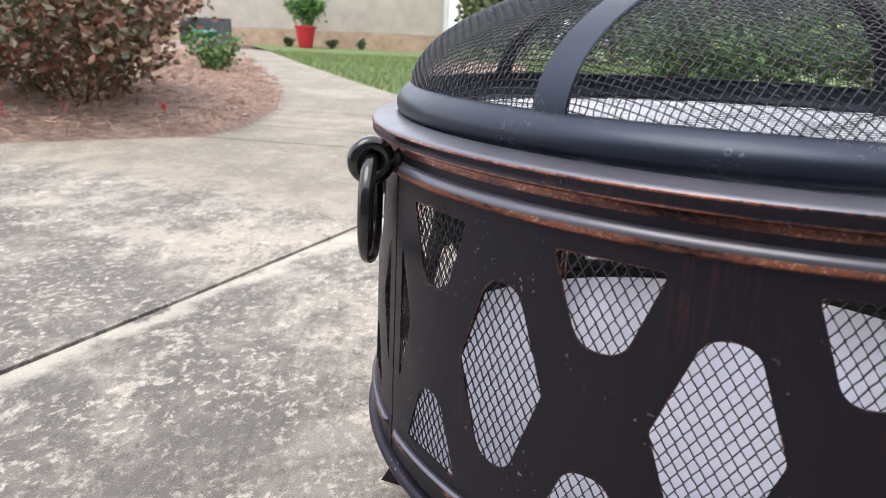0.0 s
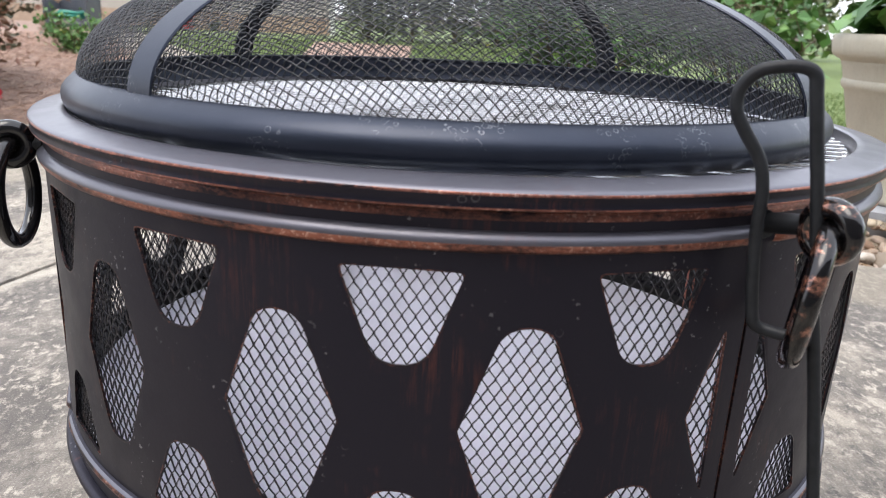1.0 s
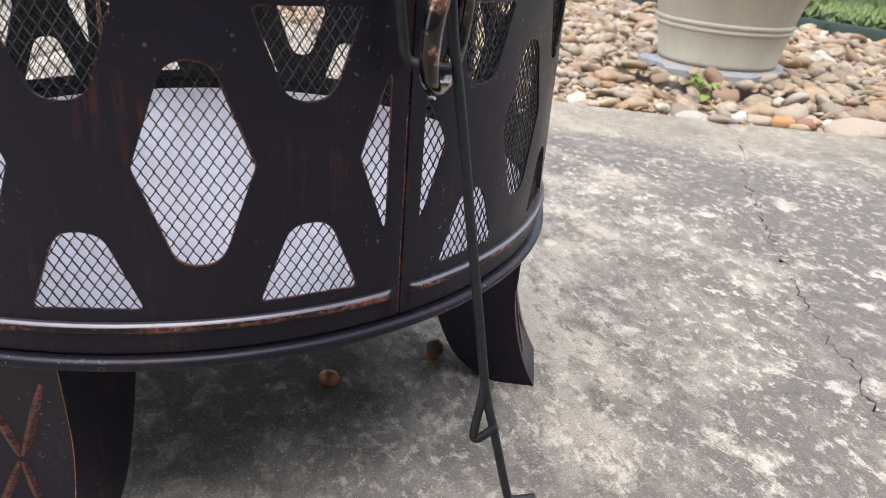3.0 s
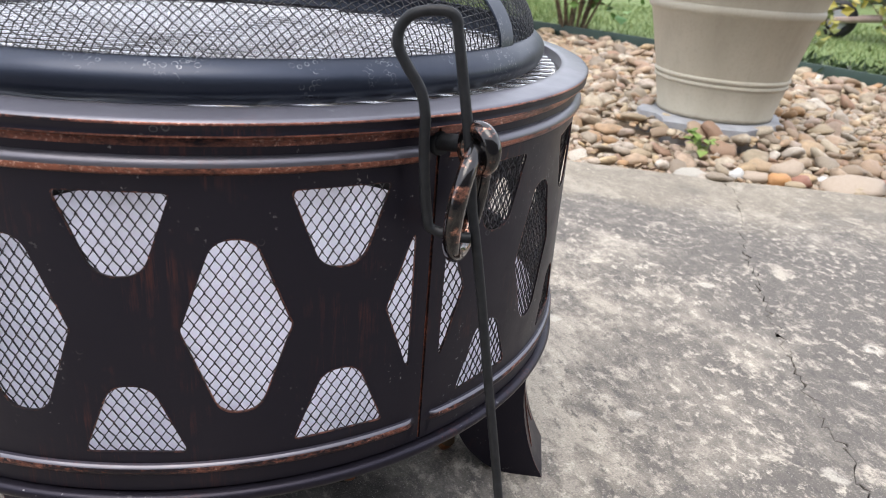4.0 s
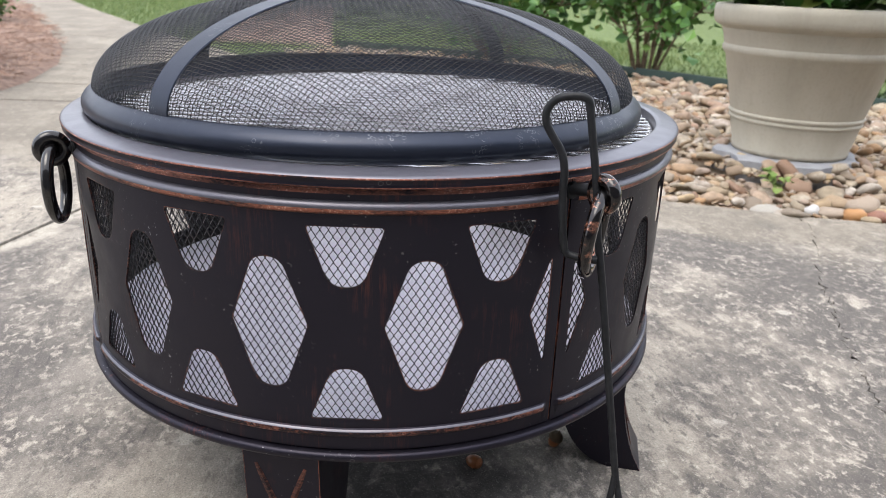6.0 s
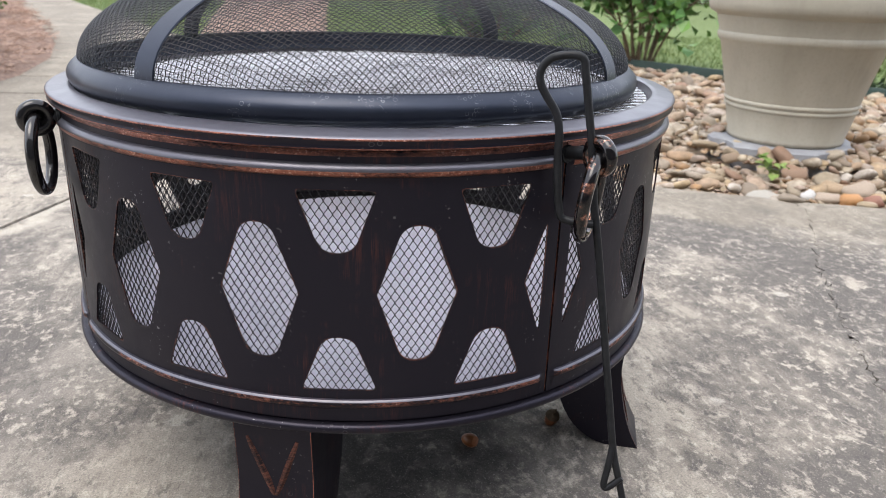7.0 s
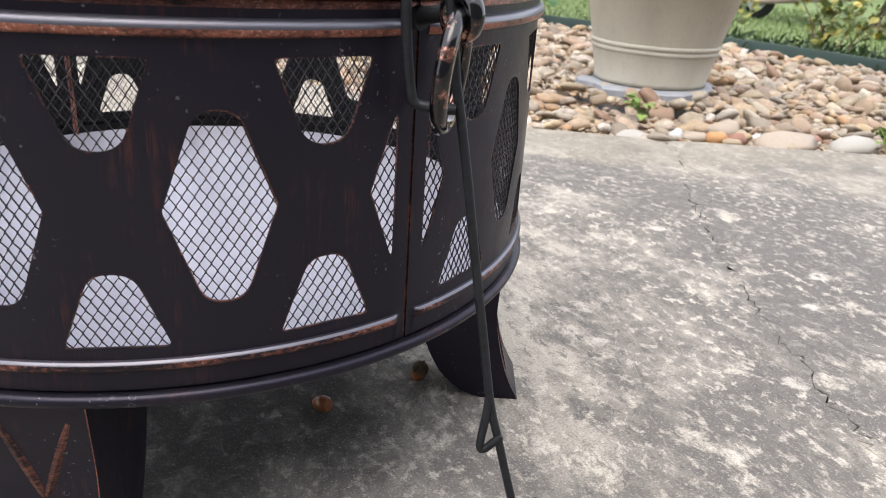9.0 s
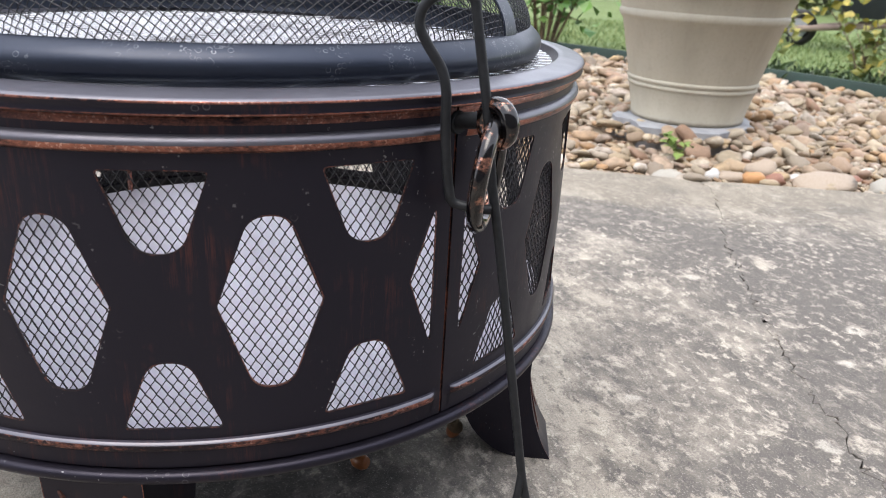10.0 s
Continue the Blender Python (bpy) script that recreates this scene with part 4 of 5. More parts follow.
def screen():
    """Woven wire pressed into a dome: two crossing sets of crimped wires."""
    cell, rw = 0.0043, 0.00042
    verts, faces = [], []
    for hand in (0, 1):
        th = radians(-43 + 90 * hand)
        d, s = np.array((math.cos(th), math.sin(th))), np.array((-math.sin(th), math.cos(th)))
        for k in range(-80, 81):
            o = k * cell
            if abs(o) > ARC[-1] - 0.003:
                continue
            h = math.sqrt(ARC[-1] ** 2 - o * o)
            n = max(3, int(2 * h / (cell / 2)))
            t = np.linspace(-h, h, n + 1)
            sway = 0.0006 * np.sin(t * 9 + k)
            flat = d * t[:, None] + s * (o + sway)[:, None]
            rho = np.maximum(np.hypot(flat[:, 0], flat[:, 1]), 1e-6)
            th2 = np.interp(rho, ARC, ANG)
            xy = flat * (LR * np.sin(th2) / rho)[:, None]
            z = LZ + LH * np.cos(th2)
            crimp = 0.0006 * np.cos(np.pi * (t / cell + k + hand))
            nrm = np.stack([xy[:, 0] / LR ** 2, xy[:, 1] / LR ** 2, np.maximum(z - LZ, 0.002) / LH ** 2], 1)
            nrm /= np.linalg.norm(nrm, axis=1)[:, None]
            c = np.stack([xy[:, 0] + LC[0], xy[:, 1] + LC[1], z], 1) + nrm * crimp[:, None]
            tan = np.gradient(c, axis=0)
            tan /= np.linalg.norm(tan, axis=1)[:, None]
            side = np.cross(tan, nrm)
            b = len(verts)
            ring = np.stack([c + rw * (math.cos(q) * side + math.sin(q) * nrm) for q in (1.57, 3.67, 5.76)], 1)
            verts += ring.reshape(-1, 3).tolist()
            for i in range(n):
                for e in range(3):
                    faces.append((b + 3 * i + e, b + 3 * i + (e + 1) % 3, b + 3 * i + 3 + (e + 1) % 3, b + 3 * i + 3 + e))
    return verts, faces


tagged(raw("woven_mesh", *screen(), WIRE, lid, "black woven wire mesh", smooth=True), kind="stuff")

# ---- poker hanging from the ring ----
poker = thing("fire_poker", "black steel fire poker with loop handle hanging from the ring", "poker")
PC = around(0.345, SEAM, 0)
PV = Vector((PC.x + 0.03, PC.y + 0.79, 0)).normalized()
PS = Vector((PV.y, -PV.x, 0))


def pk(side, z, out=0.0):
    return PC + PS * side - PV * out + Vector((0, 0, z))


bm = bmesh.new()
tube(bm, glide([pk(0.001, 0.337, 0.004), pk(-0.006, 0.337, 0.004), pk(-0.018, 0.3372), pk(-0.0235, 0.3395), pk(-0.0255, 0.346), pk(-0.0285, 0.368), pk(-0.0300, 0.390), pk(-0.0302, 0.404), pk(-0.0335, 0.418), pk(-0.0420, 0.431), pk(-0.0470, 0.4405), pk(-0.0465, 0.4500), pk(-0.0400, 0.4575), pk(-0.030, 0.4600), pk(-0.0215, 0.4600), pk(-0.0170, 0.4570), pk(-0.0155, 0.4500), pk(-0.0118, 0.430), pk(-0.0050, 0.392), pk(0.0005, 0.350)], 5), 0.0031, 10)
part("loop_handle", bm, POKER, poker)
bm = bmesh.new()
tube(bm, glide([pk(0.0005, 0.351), pk(0.008, 0.312), pk(0.020, 0.241), pk(0.0295, 0.187), pk(0.0385, 0.136), pk(0.0475, 0.103), pk(0.0605, 0.0560), pk(0.0630, 0.0510), pk(0.0680, 0.0510), pk(0.0800, 0.0550)], 5), 0.0031, 10)
part("shaft", bm, POKER, poker)
bm = bmesh.new()
tube(bm, glide([pk(0.0372, 0.141), pk(0.0362, 0.128, 0.002), pk(0.0340, 0.107, 0.003), pk(0.0345, 0.1005, 0.003), pk(0.0385, 0.1015, 0.003), pk(0.0480, 0.111, 0.001)], 5), 0.0029, 10)
part("hook", bm, POKER, poker)

# ---- acorns on the concrete ----
def acorn(x, y, tilt, cap):
    top = thing("acorn", "fallen brown acorn lying on the concrete", "acorn", "acorns under the fire pit", at=(x, y, 0.0082))
    bm = lathe(bmesh.new(), [(0.0001, -0.0115), (0.003, -0.0108), (0.0062, -0.007), (0.0080, -0.001), (0.0078, 0.004), (0.006, 0.0075), (0.0001, 0.0085)], n=20)
    ob = part("nut", bm, ACORN, top)
    ob.rotation_euler = (radians(tilt), 0, radians(40))
    if cap:
        bm = lathe(bmesh.new(), [(0.0086, 0.003), (0.0088, 0.005), (0.0070, 0.009), (0.003, 0.0108), (0.0012, 0.0112), (0.0010, 0.016), (0.0001, 0.0162)], n=20)
        ob = part("cap", bm, BARK, top)
        ob.rotation_euler = (radians(tilt), 0, radians(40))


acorn(0.104, -0.118, 80, False)
acorn(0.211, -0.085, 20, True)

# ---- planter on its paving stone ----
PX, PY = 1.435, 1.370
bm = bmesh.new()
n = 26
rndp = random.Random(5)
loop = [(PX - 0.02 + (0.225 + 0.03 * rndp.uniform(-1, 1)) * math.cos(2 * math.pi * i / n), PY - 0.03 + (0.20 + 0.02 * rndp.uniform(-1, 1)) * math.sin(2 * math.pi * i / n)) for i in range(n)]
pav = outline_slab("paving_stone", loop, None, 0.036, 0.08, SLATE)
tagged(pav, "flat grey paving stone set among river stones", "paving stone")
planter = thing("planter", "large cream resin planter with ribbed bands on a grey stone", "planter", at=(PX, PY, 0.036))
prof = [(0.0005, 0.004), (0.15, 0.004), (0.160, 0.0), (0.1665, 0.003), (0.1690, 0.010), (0.1695, 0.014), (0.1682, 0.017), (0.1865, 0.100), (0.1895, 0.102), (0.1915, 0.106), (0.1910, 0.110), (0.1890, 0.1125), (0.1888, 0.1145), (0.1912, 0.117), (0.1938, 0.121), (0.1940, 0.125), (0.1922, 0.1285), (0.1905, 0.130), (0.2305, 0.299), (0.2355, 0.303), (0.2405, 0.311), (0.2425, 0.319), (0.2415, 0.326), (0.2385, 0.330), (0.2475, 0.366), (0.2500, 0.370), (0.2510, 0.374), (0.2515, 0.378), (0.2560, 0.382), (0.2640, 0.386), (0.2720, 0.391), (0.2770, 0.398), (0.2800, 0.412), (0.2810, 0.430), (0.2800, 0.442), (0.2760, 0.449), (0.2660, 0.451), (0.2580, 0.448), (0.2540, 0.440), (0.2520, 0.41), (0.245, 0.36)]
bm = lathe(bmesh.new(), [(r * 1.045, z) for r, z in prof], n=96)
bmesh.ops.recalc_face_normals(bm, faces=bm.faces[:])
part("body", bm, RESIN, planter)
bm = lathe(bmesh.new(), [(0.0005, 0.420), (0.12, 0.415), (0.264, 0.405)], n=48)
part("potting_soil", bm, SOIL, planter)


def broad_leaves(name, spots, size, material, seed, parent):
    """Broad pointed leaves of eight faces with a bent midrib."""
    rnd = random.Random(seed)
    verts, faces = [], []
    shape = [(0, 0), (0.34, 0.12), (0.46, 0.36), (0.34, 0.66), (0, 1.0)]
    for p in spots:
        L = size * rnd.uniform(0.6, 1.25)
        a, droop = rnd.uniform(0, 2 * math.pi), rnd.uniform(-0.7, 0.5)
        m = Matrix.Translation(p) @ Matrix.Rotation(a, 4, "Z") @ Matrix.Rotation(droop, 4, "X") @ Matrix.Rotation(rnd.uniform(-0.4, 0.4), 4, "Y")
        b = len(verts)
        for x, y in shape:
            verts.append(m @ Vector((0, y * L, -0.22 * L * y * y)))
        for sgn in (-1, 1):
            for x, y in shape[1:4]:
                verts.append(m @ Vector((sgn * x * L, y * L, 0.1 * L - 0.22 * L * y * y)))
        for o, sgn in ((5, 1), (8, -1)):
            q = [(b, b + 1, b + o), (b + 1, b + 2, b + o + 1, b + o), (b + 2, b + 3, b + o + 2, b + o + 1), (b + 3, b + 4, b + o + 2)]
            faces += q if sgn > 0 else [f[::-1] for f in q]
    return raw(name, verts, faces, material, parent, smooth=True)


vine = thing("planter_vine", "broad-leaved green vine spilling over the planter rim", "plant", at=(PX, PY, 0.465))
rndp = random.Random(21)
spots = []
for i in range(240):
    a, r = rndp.uniform(0, 2 * math.pi), 0.27 * math.sqrt(rndp.random())
    z = 0.02 + 0.20 * rndp.random() * (1.1 - r / 0.36)
    if r > 0.22:
        z = rndp.uniform(0.05, 0.12)
    spots.append(Vector((r * math.cos(a), r * math.sin(a), z)))
broad_leaves("foliage", spots, 0.085, LEAF_GREEN, 22, vine)
bm = bmesh.new()
for i in range(26):
    q = spots[i * 9]
    tube(bm, glide([(q.x * 0.3, q.y * 0.3, -0.06), (q.x * 0.7, q.y * 0.7, q.z * 0.5 + 0.02), q], 4), 0.003, 5)
part("stem", bm, LEAF_DARK, vine)

# ---- river stones ----
def pebble_mesh(seed):
    rnd = random.Random(seed)
    bm = bmesh.new()
    bmesh.ops.create_icosphere(bm, subdivisions=2, radius=1)
    off = Vector((rnd.uniform(-9, 9), rnd.uniform(-9, 9), rnd.uniform(-9, 9)))
    for v in bm.verts:
        v.co *= 1 + 0.42 * noise.noise(v.co * 1.1 + off) + 0.20 * noise.noise(v.co * 2.2 + off)
        v.co.z *= 0.86
    return bm


BED_POLY = EDGE_B[::-1] + [(2.4, 0.36), (3.5, 0.05)] + EDGING_LINE[::-1][1:] + [(-0.3, 4.5), (-0.2, 3.4), (0.0, 2.7), (0.12, 2.3)] + EDGE_A[::-1]
sheet("stone_bed", BED_POLY, -0.028, GRAVEL, "soil under the river stones", "bed")
stones = thing("river_stones", "bed of mixed cream, tan and rust river stones", "stones", kind="structure")
shapes = []
for k in range(8):
    bm = pebble_mesh(40 + k)
    me = bpy.data.meshes.new("stone")
    bm.to_mesh(me)
    bm.free()
    me.materials.append(STONE)
    me.polygons.foreach_set("use_smooth", [True] * len(me.polygons))
    shapes.append(me)
rnds = random.Random(77)
near, far = [], []
cells = {}
tries = 0
# larger stones that stand out along the slab's edge
ACCENT = [(1.184, 0.850, 0.020, 0, 1.0), (1.268, 0.795, 0.027, 1, 0.9), (1.318, 0.780, 0.026, 2, 0.85), (1.425, 0.735, 0.062, 3, 0.42), (1.585, 0.668, 0.048, 4, 0.6), (1.065, 0.865, 0.034, 4, 0.5), (1.12, 0.852, 0.026, 3, 0.5), (1.52, 0.775, 0.034, 2, 0.6), (1.34, 0.86, 0.040, 3, 0.75), (1.23, 0.835, 0.030, 3, 0.6), (1.74, 0.66, 0.040, 3, 0.6), (1.40, 0.80, 0.020, 0, 0.8)]
for x, y, r, tone, flat in ACCENT:
    for i in (-1, 0, 1):
        cells.setdefault((int((x + i * r * 0.5) / 0.06), int(y / 0.06)), []).append((x + i * r * 0.5, y, r * 0.8))
while tries < 130000:
    tries += 1
    x, y = rnds.uniform(-0.3, 3.3), rnds.uniform(0.1, 4.9)
    close = x > 0.7 and y < 1.55 and x < 2.0
    r = rnds.choice((0.007, 0.008, 0.009, 0.010, 0.012, 0.014, 0.017, 0.021, 0.027, 0.034)) * (1.0 if close else 1.12)
    if math.hypot(x - PX, y - PY) < 0.185 or not inside((x, y), BED_POLY):
        continue
    key = (int(x / 0.06), int(y / 0.06))
    if any(math.hypot(x - a, y - b) < 0.57 * (r + c) for i in (-1, 0, 1, -2, 2) for k in (-1, 0, 1, -2, 2) for a, b, c in cells.get((key[0] + i, key[1] + k), ())):
        continue
    cells.setdefault(key, []).append((x, y, r))
    z = -0.030 + r * 0.62 + rnds.uniform(0, 0.012) + (0.006 if math.hypot(x - PX, y - PY) > 0.33 else 0.028)
    m = Matrix.LocRotScale((x, y, z), Euler((rnds.gauss(0, 0.32), rnds.gauss(0, 0.32), rnds.uniform(0, 6.28))), (r * rnds.uniform(1.0, 1.35), r * rnds.uniform(0.8, 1.0), r * rnds.uniform(0.42, 0.72)))
    (near if close and len(near) < 285 else far).append((m, rnds.randrange(8)))
TONES = [plain("white_quartz", (0.42, 0.415, 0.40), (0.58, 0.57, 0.55), 0.6, 40), plain("rust_stone", (0.34, 0.16, 0.06), (0.54, 0.30, 0.13), 0.6, 30), plain("red_brown_stone", (0.20, 0.09, 0.06), (0.32, 0.16, 0.11), 0.6, 30), plain("buff_stone", (0.29, 0.225, 0.165), (0.42, 0.35, 0.28), 0.65, 24), plain("pale_grey_stone", (0.30, 0.28, 0.24), (0.42, 0.40, 0.355), 0.65, 26)]
for j, (x, y, r, tone, flat) in enumerate(ACCENT):
    ob = raw("stone", [v.co * 1 for v in shapes[j % 8].vertices], [tuple(p.vertices) for p in shapes[j % 8].polygons], TONES[tone], stones, smooth=True)
    ob.matrix_basis = Matrix.LocRotScale((x, y, -0.022 + r * flat * 0.8), Euler((0.1, -0.08, 0.5 * math.sin(7 * j) - 0.38)), (r * (1.35 if flat < 0.7 else 1.05), r * 0.85, r * flat))
for m, k in near:
    ob = new("stone", shapes[k])
    ob.parent, ob.matrix_basis = stones, m
verts, faces = [], []
data = []
for me in shapes:
    data.append((np.array([tuple(v.co) for v in me.vertices]), [tuple(p.vertices) for p in me.polygons]))
for m, k in far:
    mv = np.array(m)
    b = len(verts)
    verts += (data[k][0] @ mv[:3, :3].T + mv[:3, 3]).tolist()
    faces += [tuple(i + b for i in f) for f in data[k][1]]
tagged(raw("stone_spread", verts, faces, STONES, stones, smooth=True), kind="stuff")

# small weeds among the stones
def weed(x, y, seed, h=0.08):
    top = thing("weed", "small bright green weed growing between the stones", "weed", "weeds among the stones", at=(x, y, 0.0))
    rw = random.Random(seed)
    spots = []
    for i in range(5):
        bm = bmesh.new()
        a = rw.uniform(0, 6.28)
        e = Vector((math.cos(a) * 0.035, math.sin(a) * 0.035, h * rw.uniform(0.5, 1)))
        pts = glide([(0, 0, -0.02), (e.x * 0.4, e.y * 0.4, e.z * 0.6), e], 4)
        tube(bm, pts, 0.0012, 5)
        part("stem", bm, WEEDLEAF, top)
        for _ in range(5):
            p = rw.choice(pts[3:])
            spots.append(Vector((p.x + rw.gauss(0, 0.008), p.y + rw.gauss(0, 0.008), p.z)))
    broad_leaves("foliage", spots, 0.026, WEEDLEAF, seed, top)


weed(1.175, 1.0, 3, 0.07)
weed(1.665, 0.64, 5, 0.06)
weed(2.35, 2.35, 6, 0.07)

# ---- shrubs, wall, bin and pots beyond ----
shrub("bronze_shrub", "large bronze and grey-green leafy shrub in pine straw", (-2.27, 2.95, 0.05), 0.86, 0.84, 16, 9500, 0.044, LEAF_RED, 31, 0.36, 0.12)
shrub("bronze_shrub", "bronze-leaved shrub filling the planting bed", (-3.4, 3.3, 0.05), 0.8, 0.95, 12, 4200, 0.045, LEAF_RED, 33, 0.36, 0.12)
shrub("green_shrub", "low bright green shrub at the bed edge", (-2.62, 5.5, 0.05), 0.24, 0.36, 8, 1000, 0.035, LEAF_GREEN, 35, 0.4, 0.1)
shrub("leafy_shrub", "multi-stemmed green shrub growing beside the edging", (1.86, 3.55, 0.0), 0.42, 0.74, 18, 720, 0.075, LEAF_GREEN, 37, 0.42, 0.62, 0.009)
shrub("leafy_shrub", "multi-stemmed green shrub behind the stones", (1.1, 4.3, 0.0), 0.5, 0.75, 11, 1500, 0.075, LEAF_GREEN, 39, 0.42, 0.35, 0.012)
shrub("trailing_shrub", "sparse yellow-green straggling plant by the lawn edging", (3.05, 2.25, 0.0), 0.42, 0.36, 7, 260, 0.05, LEAF_YELLOW, 41, 0.4, 0.25, 0.006)
shrub("trailing_shrub", "sparse yellow-green straggling plant behind the planter", (2.80, 2.85, 0.0), 0.30, 0.42, 7, 260, 0.055, LEAF_YELLOW, 43, 0.4, 0.2, 0.006)

def wheelbarrow(x, y, turn):
    top = thing("wheelbarrow", "low slate grey wheelbarrow with pale wooden legs on the lawn", "wheelbarrow", at=(x, y, -0.012))
    top.rotation_euler = (0, 0, turn)
    bm = bmesh.new()
    low = [(-0.30, -0.20, 0.24), (0.34, -0.20, 0.24), (0.34, 0.20, 0.24), (-0.30, 0.20, 0.24)]
    high = [(-0.46, -0.31, 0.47), (0.50, -0.31, 0.47), (0.50, 0.31, 0.47), (-0.46, 0.31, 0.47)]
    a, b = [bm.verts.new(v) for v in low], [bm.verts.new(v) for v in high]
    bm.faces.new(a[::-1])
    for k in range(4):
        bm.faces.new((a[k], a[(k + 1) % 4], b[(k + 1) % 4], b[k]))
    bmesh.ops.solidify(bm, geom=bm.faces[:], thickness=0.006)
    part("tray", bm, BINGREY, top, smooth=False)
    bm = tube(bmesh.new(), high, 0.012, 8, True)
    part("tray_rim", bm, SLATE, top, "rolled grey rim")
    for side in (-1, 1):
        bm = tube(bmesh.new(), [(-0.62, side * 0.06, 0.13), (0.0, side * 0.17, 0.21), (0.95, side * 0.27, 0.42)], 0.022, 8)
        part("handle", bm, BROWNBOARD, top, "weathered wooden handle")
        bm = tube(bmesh.new(), [(0.34, side * 0.20, 0.27), (0.24, side * 0.20, 0.0)], [0.032, 0.026], 8)
        part("leg", bm, BROWNBOARD, top, "pale wooden leg")
    wheel = part("wheel", tube(bmesh.new(), [(-0.60 + 0.10 * math.cos(t), 0, 0.135 + 0.10 * math.sin(t)) for t in np.linspace(0, 2 * np.pi, 28, endpoint=False)], 0.035, 10, True), INNER, top, "black rubber tyre")
    part("hub", tube(bmesh.new(), [(-0.60, -0.06, 0.135), (-0.60, 0.06, 0.135)], [0.068, 0.068], 16), SLATE, wheel)


wheelbarrow(4.62, 3.72, radians(-40))

# dark tufts added along the edging's lawn side in place of its shadow band
gr = random.Random(91)
for k in range(15):
    t = k / 14
    x, y = 2.30 + 0.98 * t + 0.05 * gr.uniform(-1, 1), 2.98 - 1.75 * t
    tuft = thing("shade_tuft", "low dark green tuft added for the shadow behind the edging", "plant", "tufts along the edging", at=(x + 0.12, y + 0.06, -0.012))
    spots = [(gr.gauss(0, 0.075), gr.gauss(0, 0.075), abs(gr.gauss(0.01, 0.022))) for _ in range(150)]
    leaves("foliage", spots, 0.055, LEAF_DARK, 92 + k, tuft, 0.14, 0.7)

def fallen_petal(x, y, seed):
    top = thing("fallen_flower", "small red flower fallen on the pine straw", "flower", "fallen flowers under the shrub", at=(x, y, 0.075))
    leaves("petals", [(0, 0, 0.01 * k) for k in range(5)], 0.022, REDPOT, seed, top, 0.4, 0.2)


for k, (x, y) in enumerate(((-1.72, 2.62), (-2.05, 2.40), (-2.28, 2.33))):
    fallen_petal(x, y, 130 + k)

WY = 17.5
wall = thing("wall_garden", "long pale rendered block wall with a brown stained foot", "wall", kind="structure")


def box(bm, x0, x1, y0, y1, z0, z1, bevel=0.0):
    r = bmesh.ops.create_cube(bm, size=1)
    for v in r["verts"]:
        v.co = Vector((x0 + (x1 - x0) * (v.co.x + 0.5), y0 + (y1 - y0) * (v.co.y + 0.5), z0 + (z1 - z0) * (v.co.z + 0.5)))
    if bevel:
        bmesh.ops.bevel(bm, geom=list({e for v in r["verts"] for e in v.link_edges}), offset=bevel, segments=2, affect="EDGES")
    return bm


part("masonry", box(bmesh.new(), -16, -1.7, WY, WY + 0.2, 0.37, 2.2, 0.01), STUCCO, wall, smooth=False)
part("foot", box(bmesh.new(), -16, -1.7, WY - 0.012, WY + 0.2, -0.06, 0.372, 0.01), WALLFOOT, wall, smooth=False)
part("coping", box(bmesh.new(), -16, -1.7, WY - 0.04, WY + 0.24, 2.195, 2.27, 0.012), STUCCO, wall, smooth=False)
post = thing("fence_post", "white painted post at the end of the wall", "post")
part("shaft", box(bmesh.new(), -1.68, -1.56, WY - 0.5, WY - 0.38, -0.06, 2.2, 0.008), WHITEPOST, post, smooth=False)
part("cap", box(bmesh.new(), -1.71, -1.53, WY - 0.53, WY - 0.35, 2.195, 2.25, 0.01), WHITEPOST, post, smooth=False)

storage = thing("storage_bin", "slate grey open storage bin with teal contents", "bin", at=(-5.22, 11.9, 0))
part("back_panel", box(bmesh.new(), -0.33, 0.33, 0.28, 0.32, 0.0, 0.53, 0.01), BINGREY, storage, smooth=False)
part("side_panel", box(bmesh.new(), 0.29, 0.33, -0.28, 0.28, 0.0, 0.52, 0.01), BINGREY, storage, smooth=False)
part("side_panel", box(bmesh.new(), -0.33, -0.29, -0.28, 0.28, 0.0, 0.52, 0.01), BINGREY, storage, smooth=False)
part("front_panel", box(bmesh.new(), -0.29, 0.29, -0.28, -0.24, 0.0, 0.22, 0.01), BINGREY, storage, smooth=False)
hose = thing("garden_hose", "coiled teal garden hose lying in the bin", "hose", at=(-5.22, 11.85, 0.08))
for k in range(5):
    bm = bmesh.new()
    tube(bm, [Vector((0.20 * math.cos(t), 0.17 * math.sin(t), 0.055 * k + 0.01 * math.sin(3 * t))) for t in np.linspace(0, 2 * np.pi, 30, endpoint=False)], 0.03, 8, True)
    part("coil", bm, TEAL, hose)
red = thing("flower_pot", "red glazed flower pot standing before the wall", "flower pot", at=(-4.72, 16.4, 0.0))
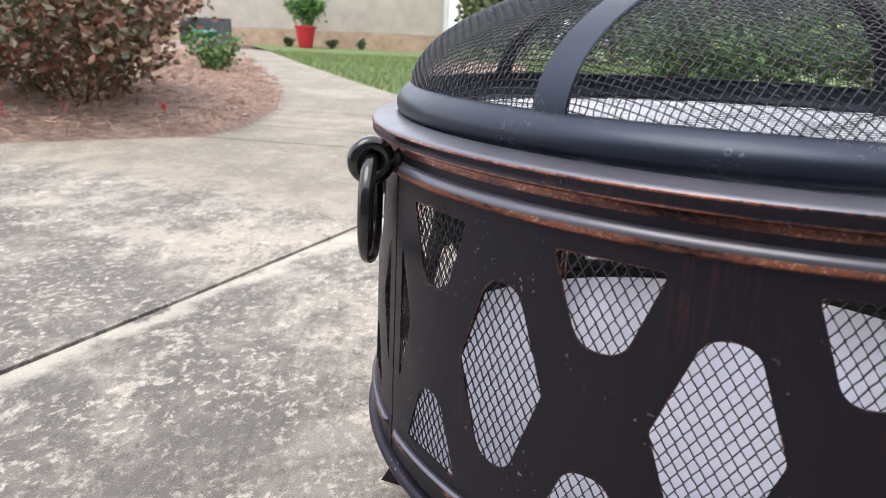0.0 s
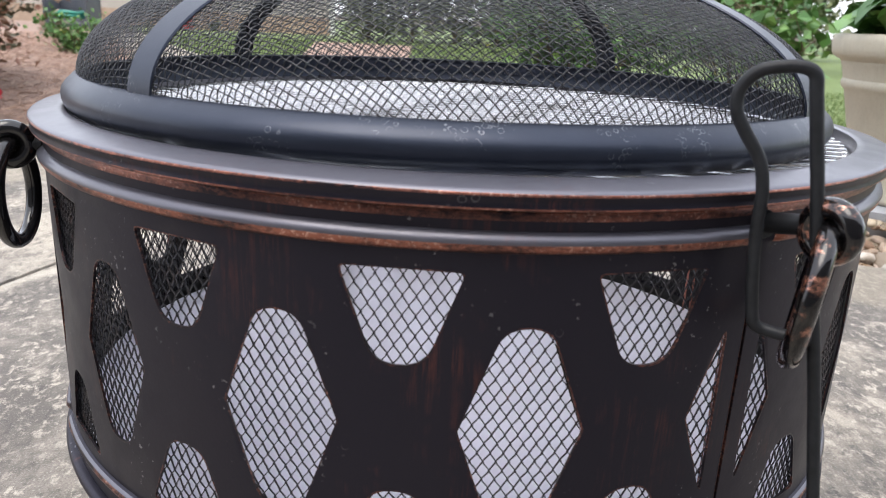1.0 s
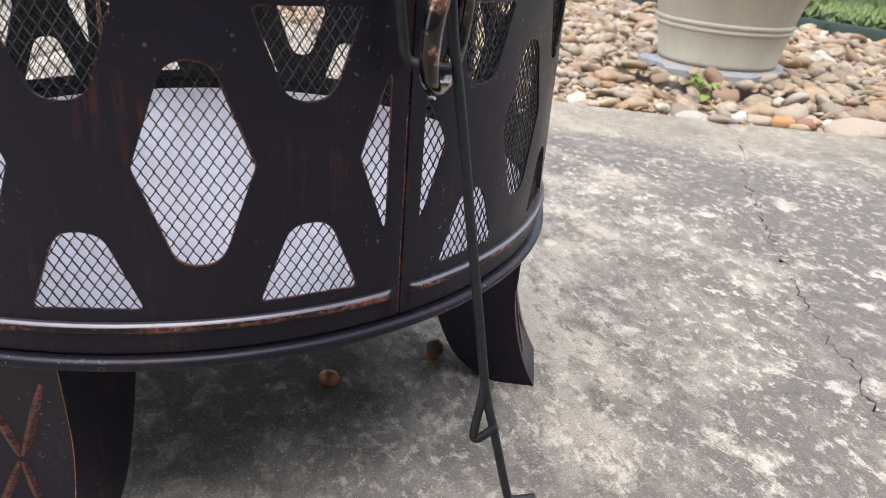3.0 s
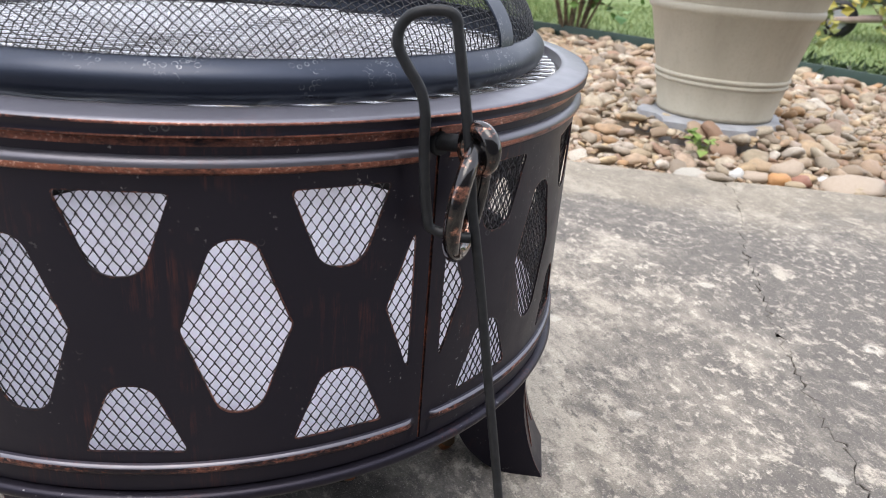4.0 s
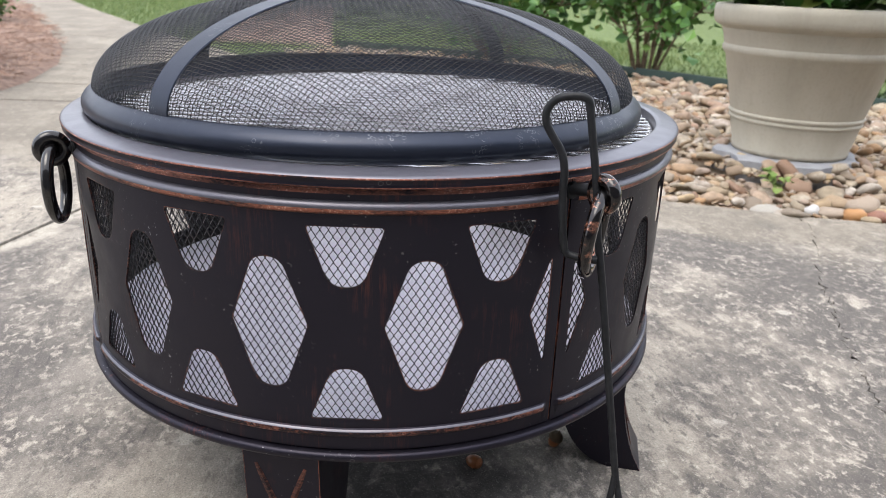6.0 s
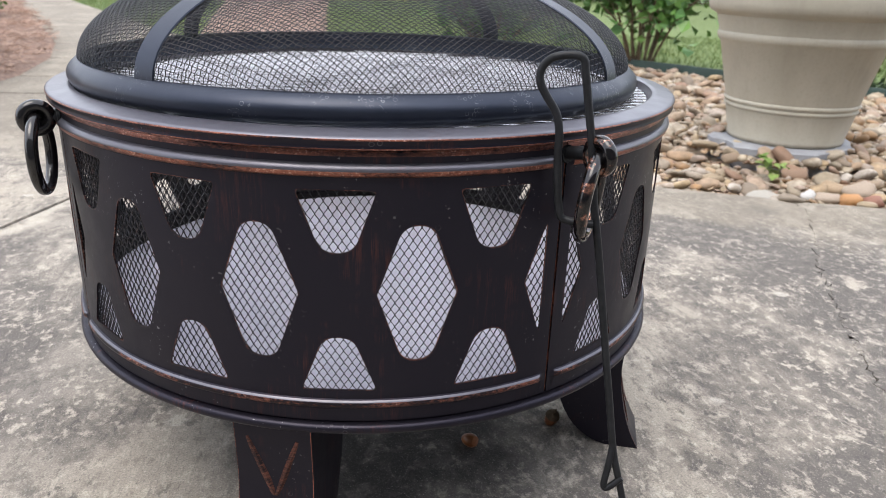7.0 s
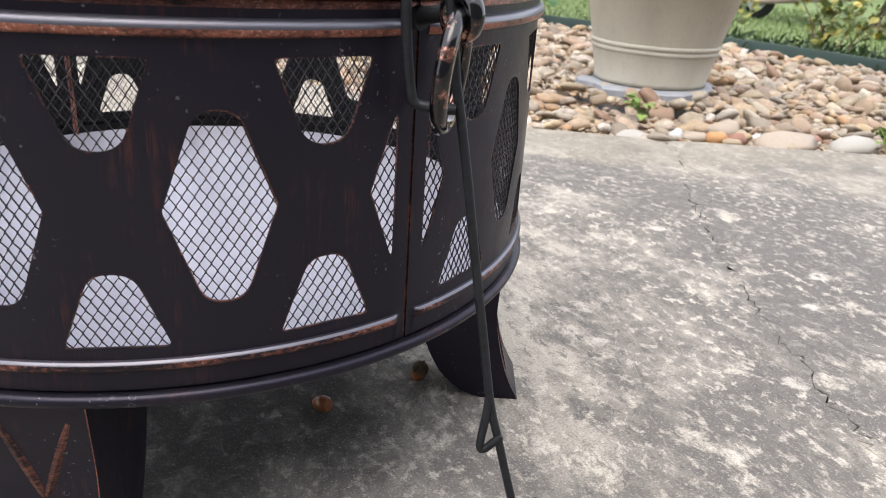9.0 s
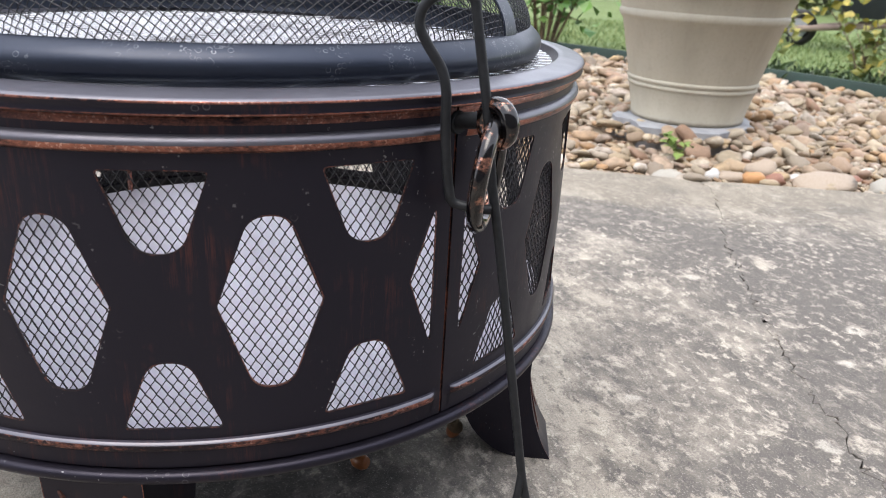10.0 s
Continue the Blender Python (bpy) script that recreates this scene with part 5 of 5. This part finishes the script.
bm = lathe(bmesh.new(), [(0.0005, 0.0), (0.15, 0.0), (0.155, 0.01), (0.215, 0.40), (0.245, 0.41), (0.25, 0.46), (0.235, 0.47), (0.21, 0.44), (0.0005, 0.42)], n=40)
part("body", bm, REDPOT, red)
shrub("potted_plant", "leafy green plant growing in the red pot", (-4.72, 16.4, 0.44), 0.42, 0.75, 8, 1300, 0.10, LEAF_GREEN, 51, 0.35, 0.1)
for i, (x, y) in enumerate(((-5.25, 16.9), (-4.25, 17.0), (-3.55, 17.0))):
    shrub("small_shrub", "small dark green clump at the wall foot", (x, y, 0.0), 0.15, 0.2, 6, 350, 0.05, LEAF_DARK, 60 + i, 0.4, 0.0)

# hedges that close the garden
def hedge(name, label, x0, x1, y, h, depth, count, material, seed):
    top = thing(name, label, "hedge", at=((x0 + x1) / 2, y, 0))
    rng = np.random.default_rng(seed)
    w = (x1 - x0) / 2
    p = np.stack([rng.uniform(-w, w, count), rng.normal(0, depth * 0.4, count), h * rng.beta(1.6, 1.1, count)], 1)
    p[:, 2] *= 0.82 + 0.18 * np.sin(p[:, 0] * 1.7 + np.sin(p[:, 0] * 3.1))
    leaves("foliage", p, 0.16, material, seed, top, 0.4)
    for k in range(int(w * 2 / 0.9)):
        bm = bmesh.new()
        x = -w + 0.9 * (k + 0.5)
        tube(bm, glide([(x, 0, -0.06), (x + 0.06, 0.03, h * 0.4), (x - 0.05, 0, h * 0.85)], 4), [0.05 * (1 - 0.08 * i) for i in range(9)], 7)
        part("trunk", bm, BARK, top)
    return top


hedge("hedge", "tall mixed green hedge closing the garden", -1.2, 9.0, 15.5, 3.2, 1.2, 24000, LEAF_MID, 71)
hedge("hedge", "mixed green hedge beyond the lawn", 6.0, 14.0, 9.0, 3.0, 1.2, 12000, LEAF_MID, 73)

# unseen dark wall, added to close the place and dim reflections on the pit
dimmer = thing("wall_dimmer", "plain dark unseen wall added behind the patio to dim reflections", "wall", kind="structure")
part("siding", box(bmesh.new(), -9, 9, -3.4, -3.2, -0.06, 3.2, 0.01), DIMWALL, dimmer, smooth=False)
